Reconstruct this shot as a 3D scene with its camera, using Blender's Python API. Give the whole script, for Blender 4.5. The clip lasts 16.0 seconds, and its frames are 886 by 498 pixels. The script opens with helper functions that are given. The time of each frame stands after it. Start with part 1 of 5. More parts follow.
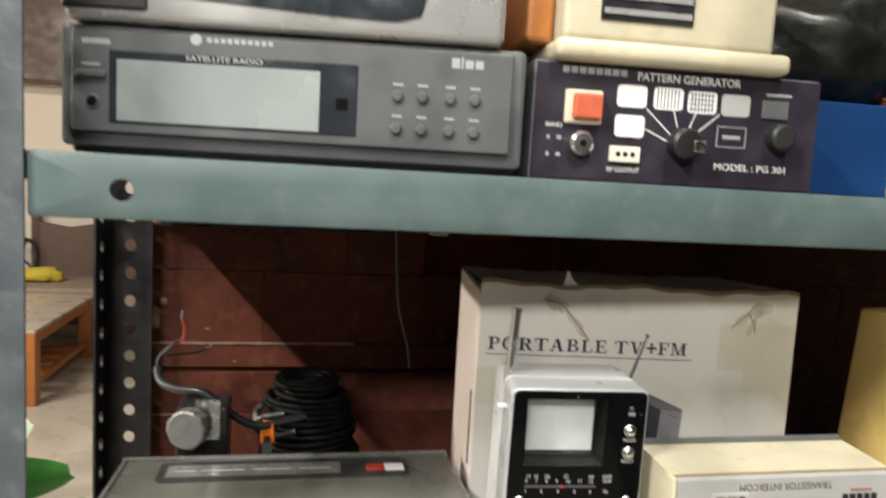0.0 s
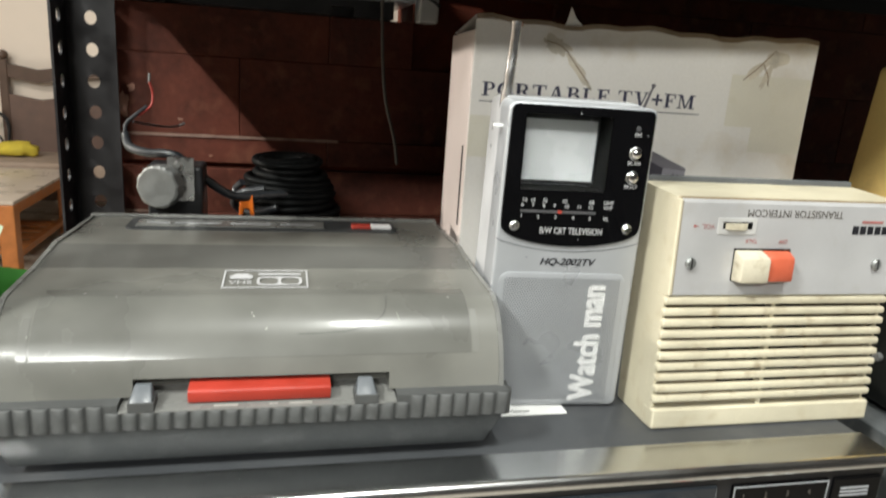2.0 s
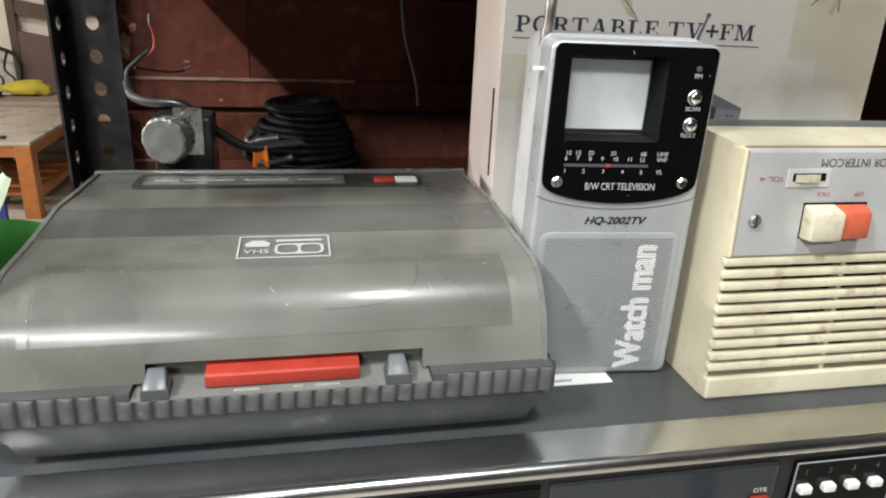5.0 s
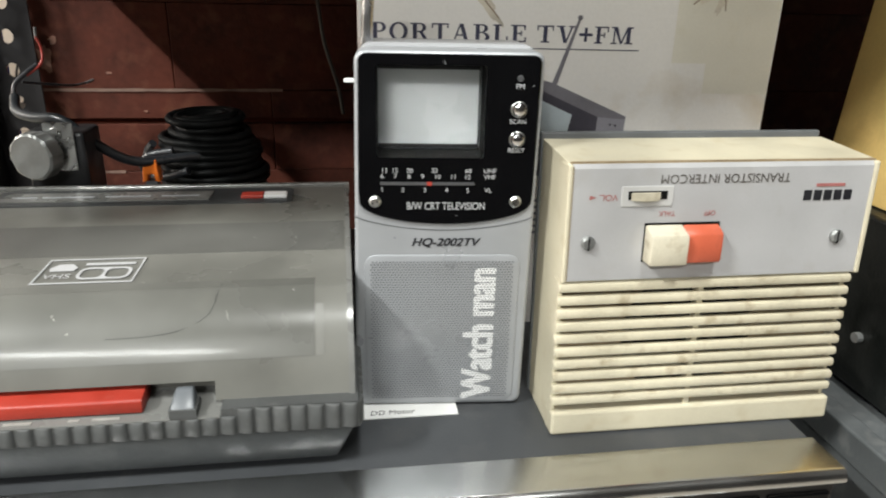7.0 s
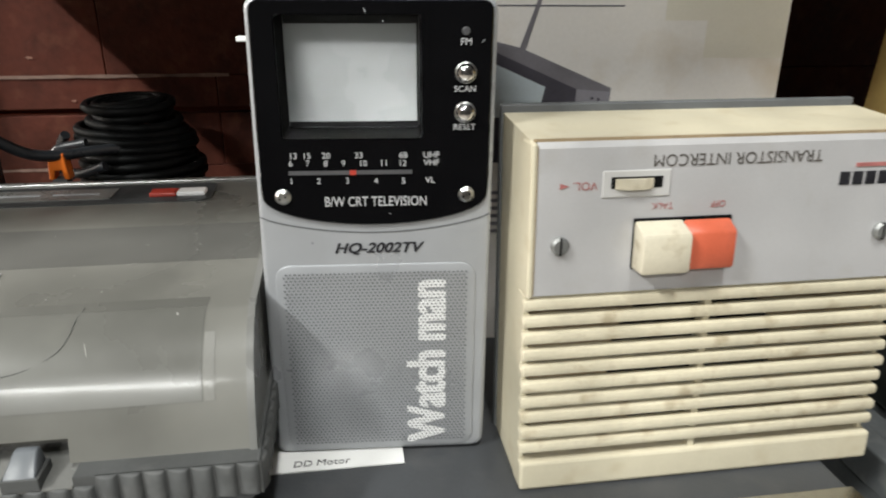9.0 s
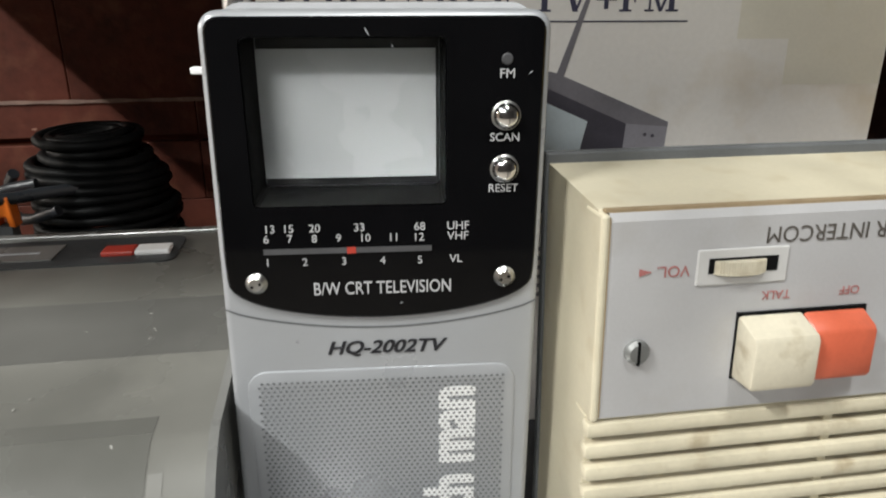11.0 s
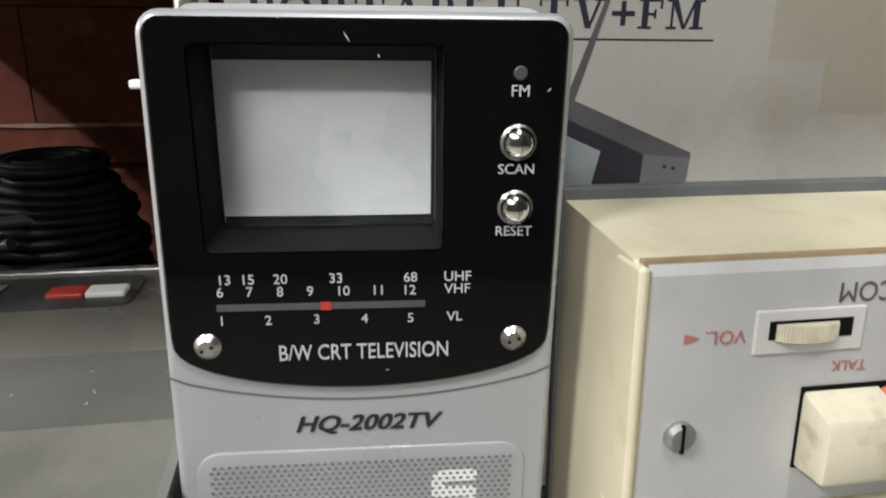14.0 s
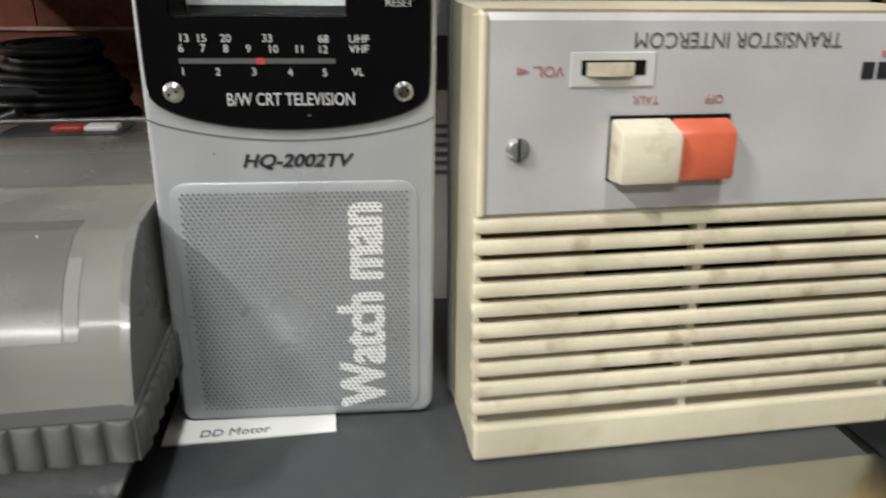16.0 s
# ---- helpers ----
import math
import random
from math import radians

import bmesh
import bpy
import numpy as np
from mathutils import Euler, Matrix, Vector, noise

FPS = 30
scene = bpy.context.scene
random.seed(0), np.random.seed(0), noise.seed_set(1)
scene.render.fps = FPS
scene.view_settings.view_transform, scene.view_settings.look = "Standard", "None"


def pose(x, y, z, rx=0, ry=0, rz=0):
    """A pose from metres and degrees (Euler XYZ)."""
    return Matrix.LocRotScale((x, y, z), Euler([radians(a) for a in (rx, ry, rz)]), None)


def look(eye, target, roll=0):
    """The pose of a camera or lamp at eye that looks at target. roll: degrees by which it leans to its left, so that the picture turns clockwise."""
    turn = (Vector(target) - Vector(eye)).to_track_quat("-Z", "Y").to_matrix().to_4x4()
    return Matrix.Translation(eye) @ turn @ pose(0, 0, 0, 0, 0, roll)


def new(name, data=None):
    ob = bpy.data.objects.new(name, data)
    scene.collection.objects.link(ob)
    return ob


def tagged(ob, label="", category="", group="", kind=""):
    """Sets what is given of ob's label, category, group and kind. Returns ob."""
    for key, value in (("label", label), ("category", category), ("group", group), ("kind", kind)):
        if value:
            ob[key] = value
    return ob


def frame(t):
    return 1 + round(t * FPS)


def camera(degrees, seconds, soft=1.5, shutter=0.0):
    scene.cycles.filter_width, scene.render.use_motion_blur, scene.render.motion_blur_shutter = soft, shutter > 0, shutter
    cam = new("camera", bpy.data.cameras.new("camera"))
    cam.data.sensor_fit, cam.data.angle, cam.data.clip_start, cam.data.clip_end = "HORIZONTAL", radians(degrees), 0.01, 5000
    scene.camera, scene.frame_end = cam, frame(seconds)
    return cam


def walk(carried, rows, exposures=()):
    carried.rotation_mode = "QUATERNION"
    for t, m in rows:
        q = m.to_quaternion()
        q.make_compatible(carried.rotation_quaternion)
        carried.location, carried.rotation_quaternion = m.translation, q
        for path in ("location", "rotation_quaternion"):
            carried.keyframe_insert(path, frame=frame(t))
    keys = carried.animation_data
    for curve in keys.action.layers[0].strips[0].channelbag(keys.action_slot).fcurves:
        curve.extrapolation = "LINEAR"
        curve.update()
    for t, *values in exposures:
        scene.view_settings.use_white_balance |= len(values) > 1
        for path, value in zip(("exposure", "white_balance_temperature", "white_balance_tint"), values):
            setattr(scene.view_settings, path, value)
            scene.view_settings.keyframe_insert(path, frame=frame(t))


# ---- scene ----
cam = camera(65.2, 16.0, soft=2.0, shutter=0.5)
PATH = [
    (0, (0.0145, 0.0030, 1.2586), (0.4133, 1.9517, 1.0496), 3.23),
    (0.3, (0.0142, 0.0111, 1.2354), (0.4842, 1.9411, 1.0030), 3.63),
    (0.5, (0.0159, 0.0167, 1.2201), (0.4947, 1.9406, 0.9565), 3.57),
    (0.7, (0.0165, 0.0186, 1.2053), (0.4756, 1.9465, 0.9363), 3.43),
    (1, (0.0129, 0.0230, 1.1899), (0.4744, 1.9461, 0.8924), 3.46),
    (1.5, (0.0148, 0.0238, 1.1680), (0.4718, 1.9379, 0.8112), 3.55),
    (2, (0.0205, 0.0191, 1.1571), (0.4684, 1.9001, 0.6459), 4.05),
    (2.5, (0.0144, 0.0163, 1.1597), (0.4177, 1.8808, 0.5588), 3.29),
    (3, (0.0175, 0.0195, 1.1593), (0.3929, 1.8858, 0.5461), 3.08),
    (3.2, (0.0187, 0.0171, 1.1635), (0.4144, 1.8713, 0.5266), 3.34),
    (5.3, (0.0211, 0.0604, 1.1616), (0.4135, 1.8905, 0.4568), 2.59),
    (5.5, (0.0341, 0.0563, 1.1664), (0.4087, 1.8970, 0.4798), 2.89),
    (6, (0.0664, 0.0583, 1.1692), (0.4208, 1.9076, 0.4950), 1.87),
    (6.5, (0.1005, 0.0635, 1.1647), (0.4413, 1.9028, 0.4570), 1.82),
    (7, (0.1283, 0.0646, 1.1672), (0.4010, 1.9161, 0.4617), 1.29),
    (7.5, (0.1653, 0.0581, 1.1637), (0.3664, 1.9159, 0.4509), 1.37),
    (8, (0.1823, 0.0570, 1.1584), (0.3373, 1.9207, 0.4495), 0.96),
    (8.5, (0.1755, 0.0946, 1.1498), (0.4435, 1.9432, 0.4350), 0.80),
    (9, (0.1621, 0.1288, 1.1460), (0.4361, 1.9757, 0.4294), 0.23),
    (9.2, (0.1588, 0.1357, 1.1445), (0.4237, 1.9845, 0.4292), 0.13),
    (11.3, (0.1654, 0.2046, 1.1458), (0.4561, 2.0672, 0.4777), -0.10),
    (11.5, (0.1671, 0.2091, 1.1488), (0.4580, 2.0765, 0.4945), -0.05),
    (12, (0.1682, 0.2165, 1.1467), (0.4698, 2.0865, 0.5046), 0.16),
    (12.5, (0.1693, 0.2235, 1.1448), (0.4751, 2.0919, 0.5000), 0.20),
    (13, (0.1698, 0.2300, 1.1417), (0.4935, 2.0998, 0.5101), 0.40),
    (13.5, (0.1701, 0.2327, 1.1407), (0.4957, 2.1081, 0.5269), 0.22),
    (14, (0.1666, 0.2287, 1.1395), (0.4889, 2.1071, 0.5330), 0.62),
    (14.5, (0.1691, 0.2138, 1.1305), (0.4888, 2.0849, 0.5005), 1.03),
    (15, (0.1678, 0.1949, 1.1207), (0.4856, 2.0526, 0.4514), 0.76),
    (15.5, (0.1679, 0.1787, 1.1104), (0.4912, 2.0280, 0.4208), 0.74),
    (16, (0.1826, 0.1604, 1.1038), (0.4940, 2.0077, 0.4035), 0.50),
]
walk(cam, [(t, look(eye, target, roll)) for t, eye, target, roll in PATH],
     [(0.0, 0.12, 7250, 9), (1.5, 0.20, 6900, 7.5), (2.3, 0.20, 6750, 7), (3.2, 0.15, 6650, 7.5), (5.5, 0.09, 6650, 8), (8.0, -0.02, 6750, 9), (11.3, -0.22, 6700, 10), (14.0, -0.24, 6750, 10), (16.0, -0.18, 6800, 10)])


# ---- light ----
FLOOR = -0.17
world = bpy.data.worlds.new("world")
world.use_nodes = True
world.node_tree.nodes["Background"].inputs[0].default_value = (1.0, 0.95, 0.88, 1)
world.node_tree.nodes["Background"].inputs[1].default_value = 0.005
scene.world = world


def tube_lamp(name, eye, target, length, watts, colour, along=None, width=0.06):
    """An area lamp at eye that shines towards target, for tubes and added fill; along: the way in which its length
    runs.
    """
    lamp = bpy.data.lights.new(name, "AREA")
    lamp.shape, lamp.size, lamp.size_y, lamp.energy, lamp.color = "RECTANGLE", length, width, watts, colour
    ob = new(name, lamp)
    if along is None:
        ob.matrix_world = look(eye, target)
        return ob
    z = (Vector(eye) - Vector(target)).normalized()
    x = (Vector(along) - z * z.dot(Vector(along))).normalized()
    y = z.cross(x)
    ob.matrix_world = Matrix.Translation(eye) @ Matrix((x, y, z)).transposed().to_4x4()
    return ob


COOL = (0.935, 0.965, 0.96)
tube_lamp("tube_light_left", (-1.516, -0.60, 2.78), (0.1, 0.4, 1.0), 0.6, 66, COOL, (0, 1, 0), 0.04)
tube_lamp("tube_light_front", (0.25, -0.45, 2.78), (0.2, 0.4, 1.0), 0.14, 31, COOL, width=0.34)
tube_lamp("tube_light_back", (-0.95, -2.30, 2.62), (0.2, 0.4, 1.0), 1.0, 50, COOL)
# added fill with no known fixture, brightens the carton's left side
tube_lamp("fill_light_west", (-3.90, 1.30, 2.20), (0.1, 0.5, 1.05), 1.2, 120, (1.0, 0.95, 0.90))
# unseen lamp added to brighten the far wall and floor
tube_lamp("fill_light_far", (-2.2, 2.9, 2.75), (-2.4, 3.8, 0.0), 1.2, 49, (1.0, 0.94, 0.87))

# ---- materials ----


def mat(name, base, rough=0.5, metal=0.0, vary=0.12, scale=60.0, bump=0.0, fine=900.0, coat=0.0, dirt=None, dirt_amount=0.0, rvary=0.12, spec=0.5, shift=False):
    """A worn surface: base colour, grain and stains at two scales; shift: every piece shows another stretch of the grain."""
    m = bpy.data.materials.new(name)
    m.use_nodes = True
    n, l = m.node_tree.nodes, m.node_tree.links
    b = n["Principled BSDF"]
    tc = n.new("ShaderNodeTexCoord")
    big = n.new("ShaderNodeTexNoise")
    big.inputs["Scale"].default_value, big.inputs["Detail"].default_value = scale, 6
    small = n.new("ShaderNodeTexNoise")
    small.inputs["Scale"].default_value, small.inputs["Detail"].default_value = fine, 3
    where = tc.outputs["Object"]
    if shift:
        info, far, moved = n.new("ShaderNodeObjectInfo"), n.new("ShaderNodeMath"), n.new("ShaderNodeVectorMath")
        far.operation, far.inputs[1].default_value = "MULTIPLY", 40.0
        l.new(info.outputs["Random"], far.inputs[0])
        l.new(where, moved.inputs[0])
        l.new(far.outputs[0], moved.inputs[1])
        where = moved.outputs["Vector"]
    l.new(where, big.inputs["Vector"])
    l.new(where, small.inputs["Vector"])
    add = n.new("ShaderNodeMath")
    add.operation = "MULTIPLY_ADD"
    add.inputs[1].default_value = 0.35
    l.new(small.outputs["Fac"], add.inputs[0])
    l.new(big.outputs["Fac"], add.inputs[2])
    ramp = n.new("ShaderNodeMapRange")
    ramp.inputs["From Min"].default_value, ramp.inputs["From Max"].default_value = 0.4, 0.95
    ramp.inputs["To Min"].default_value, ramp.inputs["To Max"].default_value = 1.0 - vary, 1.0 + vary
    l.new(add.outputs[0], ramp.inputs["Value"])
    mul = n.new("ShaderNodeMix")
    mul.data_type, mul.blend_type = "RGBA", "MULTIPLY"
    mul.inputs["Factor"].default_value = 1.0
    mul.inputs["A"].default_value = (*base, 1)
    l.new(ramp.outputs["Result"], mul.inputs["B"])
    colour = mul.outputs["Result"]
    if dirt:
        d = n.new("ShaderNodeTexNoise")
        d.inputs["Scale"].default_value, d.inputs["Detail"].default_value = scale * 2.3, 8
        l.new(where, d.inputs["Vector"])
        dr = n.new("ShaderNodeMapRange")
        dr.inputs["From Min"].default_value, dr.inputs["From Max"].default_value = 0.55, 0.72
        dr.inputs["To Max"].default_value = dirt_amount
        l.new(d.outputs["Fac"], dr.inputs["Value"])
        mx = n.new("ShaderNodeMix")
        mx.data_type = "RGBA"
        l.new(dr.outputs["Result"], mx.inputs["Factor"])
        l.new(colour, mx.inputs["A"])
        mx.inputs["B"].default_value = (*dirt, 1)
        colour = mx.outputs["Result"]
    l.new(colour, b.inputs["Base Color"])
    rr = n.new("ShaderNodeMapRange")
    rr.inputs["From Min"].default_value, rr.inputs["From Max"].default_value = 0.35, 0.65
    rr.inputs["To Min"].default_value, rr.inputs["To Max"].default_value = max(0.02, rough - rvary), min(1, rough + rvary)
    l.new(big.outputs["Fac"], rr.inputs["Value"])
    l.new(rr.outputs["Result"], b.inputs["Roughness"])
    b.inputs["Metallic"].default_value = metal
    b.inputs["Specular IOR Level"].default_value = spec
    b.inputs["Coat Weight"].default_value = coat
    b.inputs["Coat Roughness"].default_value = 0.12
    if bump:
        bp = n.new("ShaderNodeBump")
        bp.inputs["Strength"].default_value, bp.inputs["Distance"].default_value = bump, 0.0006
        l.new(small.outputs["Fac"], bp.inputs["Height"])
        l.new(bp.outputs["Normal"], b.inputs["Normal"])
    return m


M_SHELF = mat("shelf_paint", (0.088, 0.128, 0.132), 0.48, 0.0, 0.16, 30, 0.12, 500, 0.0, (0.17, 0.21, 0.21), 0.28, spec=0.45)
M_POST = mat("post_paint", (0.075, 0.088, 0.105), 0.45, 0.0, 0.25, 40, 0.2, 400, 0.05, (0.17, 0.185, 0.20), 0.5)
M_BLACKPOST = mat("black_post_and_tray", (0.022, 0.02, 0.022), 0.4, 0.0, 0.25, 50, 0.1, 600)
M_BRICK = mat("painted_brick", (0.096, 0.026, 0.016), 0.62, 0.0, 0.5, 22, 1.0, 160, 0.0, (0.20, 0.075, 0.045), 0.5, spec=0.25, shift=True)
M_MORTAR = mat("painted_mortar", (0.120, 0.028, 0.015), 0.85, 0.0, 0.3, 60, 0.9, 300, spec=0.2)
M_CHIP = mat("chipped_plaster", (0.33, 0.17, 0.125), 0.85, 0.0, 0.4, 120, 0.9, 300)
M_PALEJOINT = mat("pale_joint", (0.27, 0.175, 0.14), 0.85, 0.0, 0.35, 90, 0.9, 300)
M_TVSILVER = mat("silver_plastic", (0.352, 0.362, 0.380), 0.36, 0.25, 0.04, 40, 0.03, 1500, 0.05)
M_TVSIDE = mat("pale_plastic", (0.52, 0.525, 0.54), 0.38, 0.1, 0.04, 40, 0.03, 1500)
M_BLACKGLOSS = mat("gloss_black_panel", (0.003, 0.003, 0.0035), 0.06, 0.0, 0.2, 60, 0.0, 900, 0.0, rvary=0.02, spec=0.2)
M_BLACK = mat("black_plastic", (0.016, 0.016, 0.018), 0.42, 0.0, 0.25, 60, 0.1, 700)
M_DARKHOLE = mat("dark_recess", (0.006, 0.006, 0.006), 0.9, 0.0, 0.2, 60, spec=0.05)
M_CRT = mat("phosphor_screen", (0.52, 0.53, 0.54), 0.3, 0.0, 0.03, 30, 0.0, 900, 0.2)
M_WHITE = mat("white_print", (0.72, 0.72, 0.72), 0.5, 0.0, 0.06, 200)
M_PRINT = mat("off_white_print", (0.42, 0.42, 0.43), 0.5, 0.0, 0.10, 300)
M_DIALGREY = mat("dark_grey_print", (0.062, 0.062, 0.066), 0.5, 0.0, 0.15, 300)
M_DIMPRINT = mat("grey_print", (0.35, 0.36, 0.38), 0.5, 0.0, 0.1, 200)
M_BLACKPRINT = mat("black_print", (0.012, 0.012, 0.016), 0.5, 0.0, 0.1, 200)
M_NAVYPRINT = mat("navy_print", (0.035, 0.035, 0.07), 0.6, 0.0, 0.3, 120)
M_REDPRINT = mat("faded_red_print", (0.36, 0.13, 0.12), 0.6, 0.0, 0.2, 120)
M_CHROME = mat("chrome", (0.75, 0.75, 0.76), 0.12, 1.0, 0.06, 80, 0.0, 900, rvary=0.05)
M_ANTENNA = mat("worn_bright_tube", (0.74, 0.74, 0.75), 0.16, 0.95, 0.08, 80)
M_STEEL = mat("steel", (0.55, 0.55, 0.54), 0.32, 1.0, 0.1, 120, 0.05)
M_RED = mat("red_plastic", (0.37, 0.034, 0.02), 0.48, 0.0, 0.2, 50, 0.05, 900, 0.0, (0.36, 0.07, 0.05), 0.4)
M_ORANGERED = mat("orange_red_plastic", (0.55, 0.115, 0.06), 0.4, 0.0, 0.12, 60, 0.04, 900, 0.1, (0.30, 0.07, 0.04), 0.3)
M_CREAM = mat("yellowed_cream_plastic", (0.572, 0.520, 0.392), 0.42, 0.0, 0.09, 38, 0.08, 700, 0.0, (0.42, 0.34, 0.21), 0.35)
M_CREAMSLAT = mat("grimy_cream_slat", (0.572, 0.520, 0.392), 0.42, 0.0, 0.14, 50, 0.1, 600, 0.0, (0.27, 0.19, 0.10), 0.55, shift=True)
# brown grime, with the shade between the slats put into the colour
M_GRIME_SHADE = mat("grimy_shaded_cream", (0.30, 0.225, 0.135), 0.6, 0.0, 0.2, 50, 0.1, 600, 0.0, (0.15, 0.10, 0.055), 0.6)
M_IVORY = mat("ivory_button", (0.60, 0.55, 0.435), 0.42, 0.0, 0.12, 60, 0.05, 800, 0.0, (0.31, 0.24, 0.14), 0.6)
M_ALU = mat("brushed_aluminium_plate", (0.51, 0.505, 0.512), 0.42, 0.25, 0.06, 30, 0.08, 1400, 0.0, (0.42, 0.40, 0.375), 0.3)
M_BEZEL = mat("pale_bezel", (0.50, 0.492, 0.482), 0.4, 0.0, 0.06, 60)
M_BACKPLATE = mat("grey_backplate", (0.10, 0.105, 0.11), 0.5, 0.0, 0.15, 60, 0.1)
M_SMOKE = mat("smoky_grey_plastic", (0.142, 0.140, 0.127), 0.36, 0.0, 0.26, 14, 0.0, 30, 0.16, (0.18, 0.176, 0.157), 0.5, spec=0.35)
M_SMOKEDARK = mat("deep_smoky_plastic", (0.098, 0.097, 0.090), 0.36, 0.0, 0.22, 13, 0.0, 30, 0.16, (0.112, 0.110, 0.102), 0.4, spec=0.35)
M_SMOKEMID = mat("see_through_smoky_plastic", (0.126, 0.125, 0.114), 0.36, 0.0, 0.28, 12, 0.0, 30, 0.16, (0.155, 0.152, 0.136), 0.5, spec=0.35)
M_SMOKE_RIM = mat("smoky_rim", (0.155, 0.155, 0.148), 0.3, 0.0, 0.15, 40, 0.04, 700, 0.3)
M_RIB = mat("ribbed_grey_plastic", (0.062, 0.064, 0.064), 0.6, 0.0, 0.2, 40, 0.1, 500, 0.0, (0.13, 0.13, 0.128), 0.4, shift=True)
M_SMOKE_LIP = mat("paler_inner_plastic", (0.150, 0.148, 0.136), 0.36, 0.0, 0.22, 16, 0.0, 30, 0.16, spec=0.35)
M_RWBASE = mat("charcoal_plastic", (0.032, 0.035, 0.037), 0.55, 0.0, 0.25, 50, 0.3, 500, 0.0, (0.06, 0.062, 0.063), 0.35)
M_DUST = mat("pale_dust", (0.29, 0.285, 0.265), 0.7, 0.0, 0.2, 200)
M_LATCH = mat("blue_grey_plastic", (0.115, 0.125, 0.137), 0.4, 0.0, 0.1, 60, 0.05)
M_VCRTOP = mat("vcr_top_paint", (0.052, 0.055, 0.060), 0.45, 0.1, 0.15, 25, 0.12, 800, 0.0, (0.085, 0.085, 0.087), 0.35)
M_VCRTRIM = mat("brushed_trim", (0.74, 0.75, 0.75), 0.21, 1.0, 0.04, 18, 0.03, 1500, rvary=0.03)
M_CARD = mat("white_carton", (0.80, 0.765, 0.73), 0.7, 0.0, 0.09, 11, 0.15, 500, 0.0, (0.62, 0.53, 0.41), 0.7)
M_CARDSIDE = mat("pinkish_carton_side", (0.72, 0.63, 0.60), 0.7, 0.0, 0.09, 12, 0.15, 500)
M_CARDEDGE = mat("worn_brown_carton_edge", (0.30, 0.22, 0.15), 0.85, 0.0, 0.3, 60, 0.4, 400)
M_TAPE = mat("old_tape", (0.72, 0.68, 0.59), 0.4, 0.0, 0.08, 30, 0.05, 700, 0.1, (0.66, 0.61, 0.48), 0.5)
M_STAIN = mat("brown_tear", (0.60, 0.54, 0.45), 0.8, 0.0, 0.35, 70, 0.4)
M_PAPER = mat("white_paper", (0.78, 0.78, 0.77), 0.6, 0.0, 0.04, 60)
M_PERF = mat("grey_perforation", (0.115, 0.12, 0.125), 0.6, 0.0, 0.1, 60)
M_PHOTO_DARK = mat("printed_charcoal", (0.05, 0.045, 0.06), 0.6, 0.0, 0.3, 60)
M_PHOTO_GREY = mat("printed_grey", (0.17, 0.16, 0.18), 0.6, 0.0, 0.2, 60)
M_PHOTO_MID = mat("printed_lilac_grey", (0.25, 0.24, 0.27), 0.6, 0.0, 0.2, 60)
M_PHOTO_SKY = mat("printed_pale_blue", (0.55, 0.62, 0.66), 0.6, 0.0, 0.1, 60)
M_DIVA = mat("slate_grey_plastic", (0.085, 0.09, 0.097), 0.42, 0.0, 0.1, 40, 0.1, 900)
M_DIVA_DARK = mat("dark_window", (0.022, 0.027, 0.034), 0.2, 0.0, 0.1, 40, 0.0, 900, 0.4)
M_LCD = mat("liquid_crystal", (0.30, 0.34, 0.345), 0.16, 0.1, 0.08, 14, 0.0, 900, 0.7)
M_PGFACE = mat("aubergine_panel", (0.026, 0.020, 0.032), 0.4, 0.0, 0.15, 50, 0.06)
M_PGCASE = mat("grey_steel_case", (0.19, 0.19, 0.21), 0.45, 0.2, 0.12, 50, 0.1)
M_PGKEY = mat("lit_white_tile", (0.80, 0.79, 0.82), 0.35, 0.0, 0.05, 80)
M_SILVER = mat("silver_case", (0.50, 0.50, 0.51), 0.3, 0.5, 0.08, 20, 0.05)
M_BLUE = mat("blue_carton", (0.006, 0.040, 0.14), 0.6, 0.0, 0.2, 20, 0.08, spec=0.15)
M_YELLOW = mat("yellow_carton", (0.55, 0.42, 0.03), 0.6, 0.0, 0.1, 30, 0.05, spec=0.2)
M_KRAFT = mat("yellowed_case", (0.58, 0.405, 0.145), 0.5, 0.0, 0.14, 18, 0.15, 500, 0.0, (0.40, 0.25, 0.08), 0.5)
M_LEATHER = mat("black_leatherette", (0.008, 0.009, 0.008), 0.42, 0.0, 0.25, 60, 0.5, 420, 0.0, (0.028, 0.028, 0.026), 0.3, spec=0.35)
M_RUBBER = mat("dull_rubber", (0.022, 0.025, 0.029), 0.38, 0.0, 0.2, 50, 0.15, 400, 0.0, (0.05, 0.053, 0.058), 0.3)
M_CABLE = mat("dark_cable", (0.035, 0.035, 0.04), 0.45, 0.0, 0.2, 80, 0.1)
M_WIREGREY = mat("grey_wire", (0.20, 0.20, 0.20), 0.5, 0.0, 0.15, 80)
M_WIREMID = mat("mid_grey_wire", (0.085, 0.075, 0.066), 0.5, 0.0, 0.15, 80)
M_WIRERED = mat("red_wire", (0.36, 0.05, 0.04), 0.45, 0.0, 0.15, 80)
M_COIL = mat("black_ribbed_coil", (0.0045, 0.0048, 0.005), 0.5, 0.0, 0.3, 90, 0.3, 500, spec=0.08)
M_KNURL = mat("zinc_knob", (0.27, 0.275, 0.27), 0.45, 0.6, 0.15, 80, 0.2, 600)
M_ORANGE = mat("orange_plastic", (0.85, 0.19, 0.02), 0.35, 0.0, 0.1, 60)
M_BLUEGREY = mat("blue_grey_steel", (0.58, 0.65, 0.68), 0.4, 0.3, 0.12, 18, 0.05)
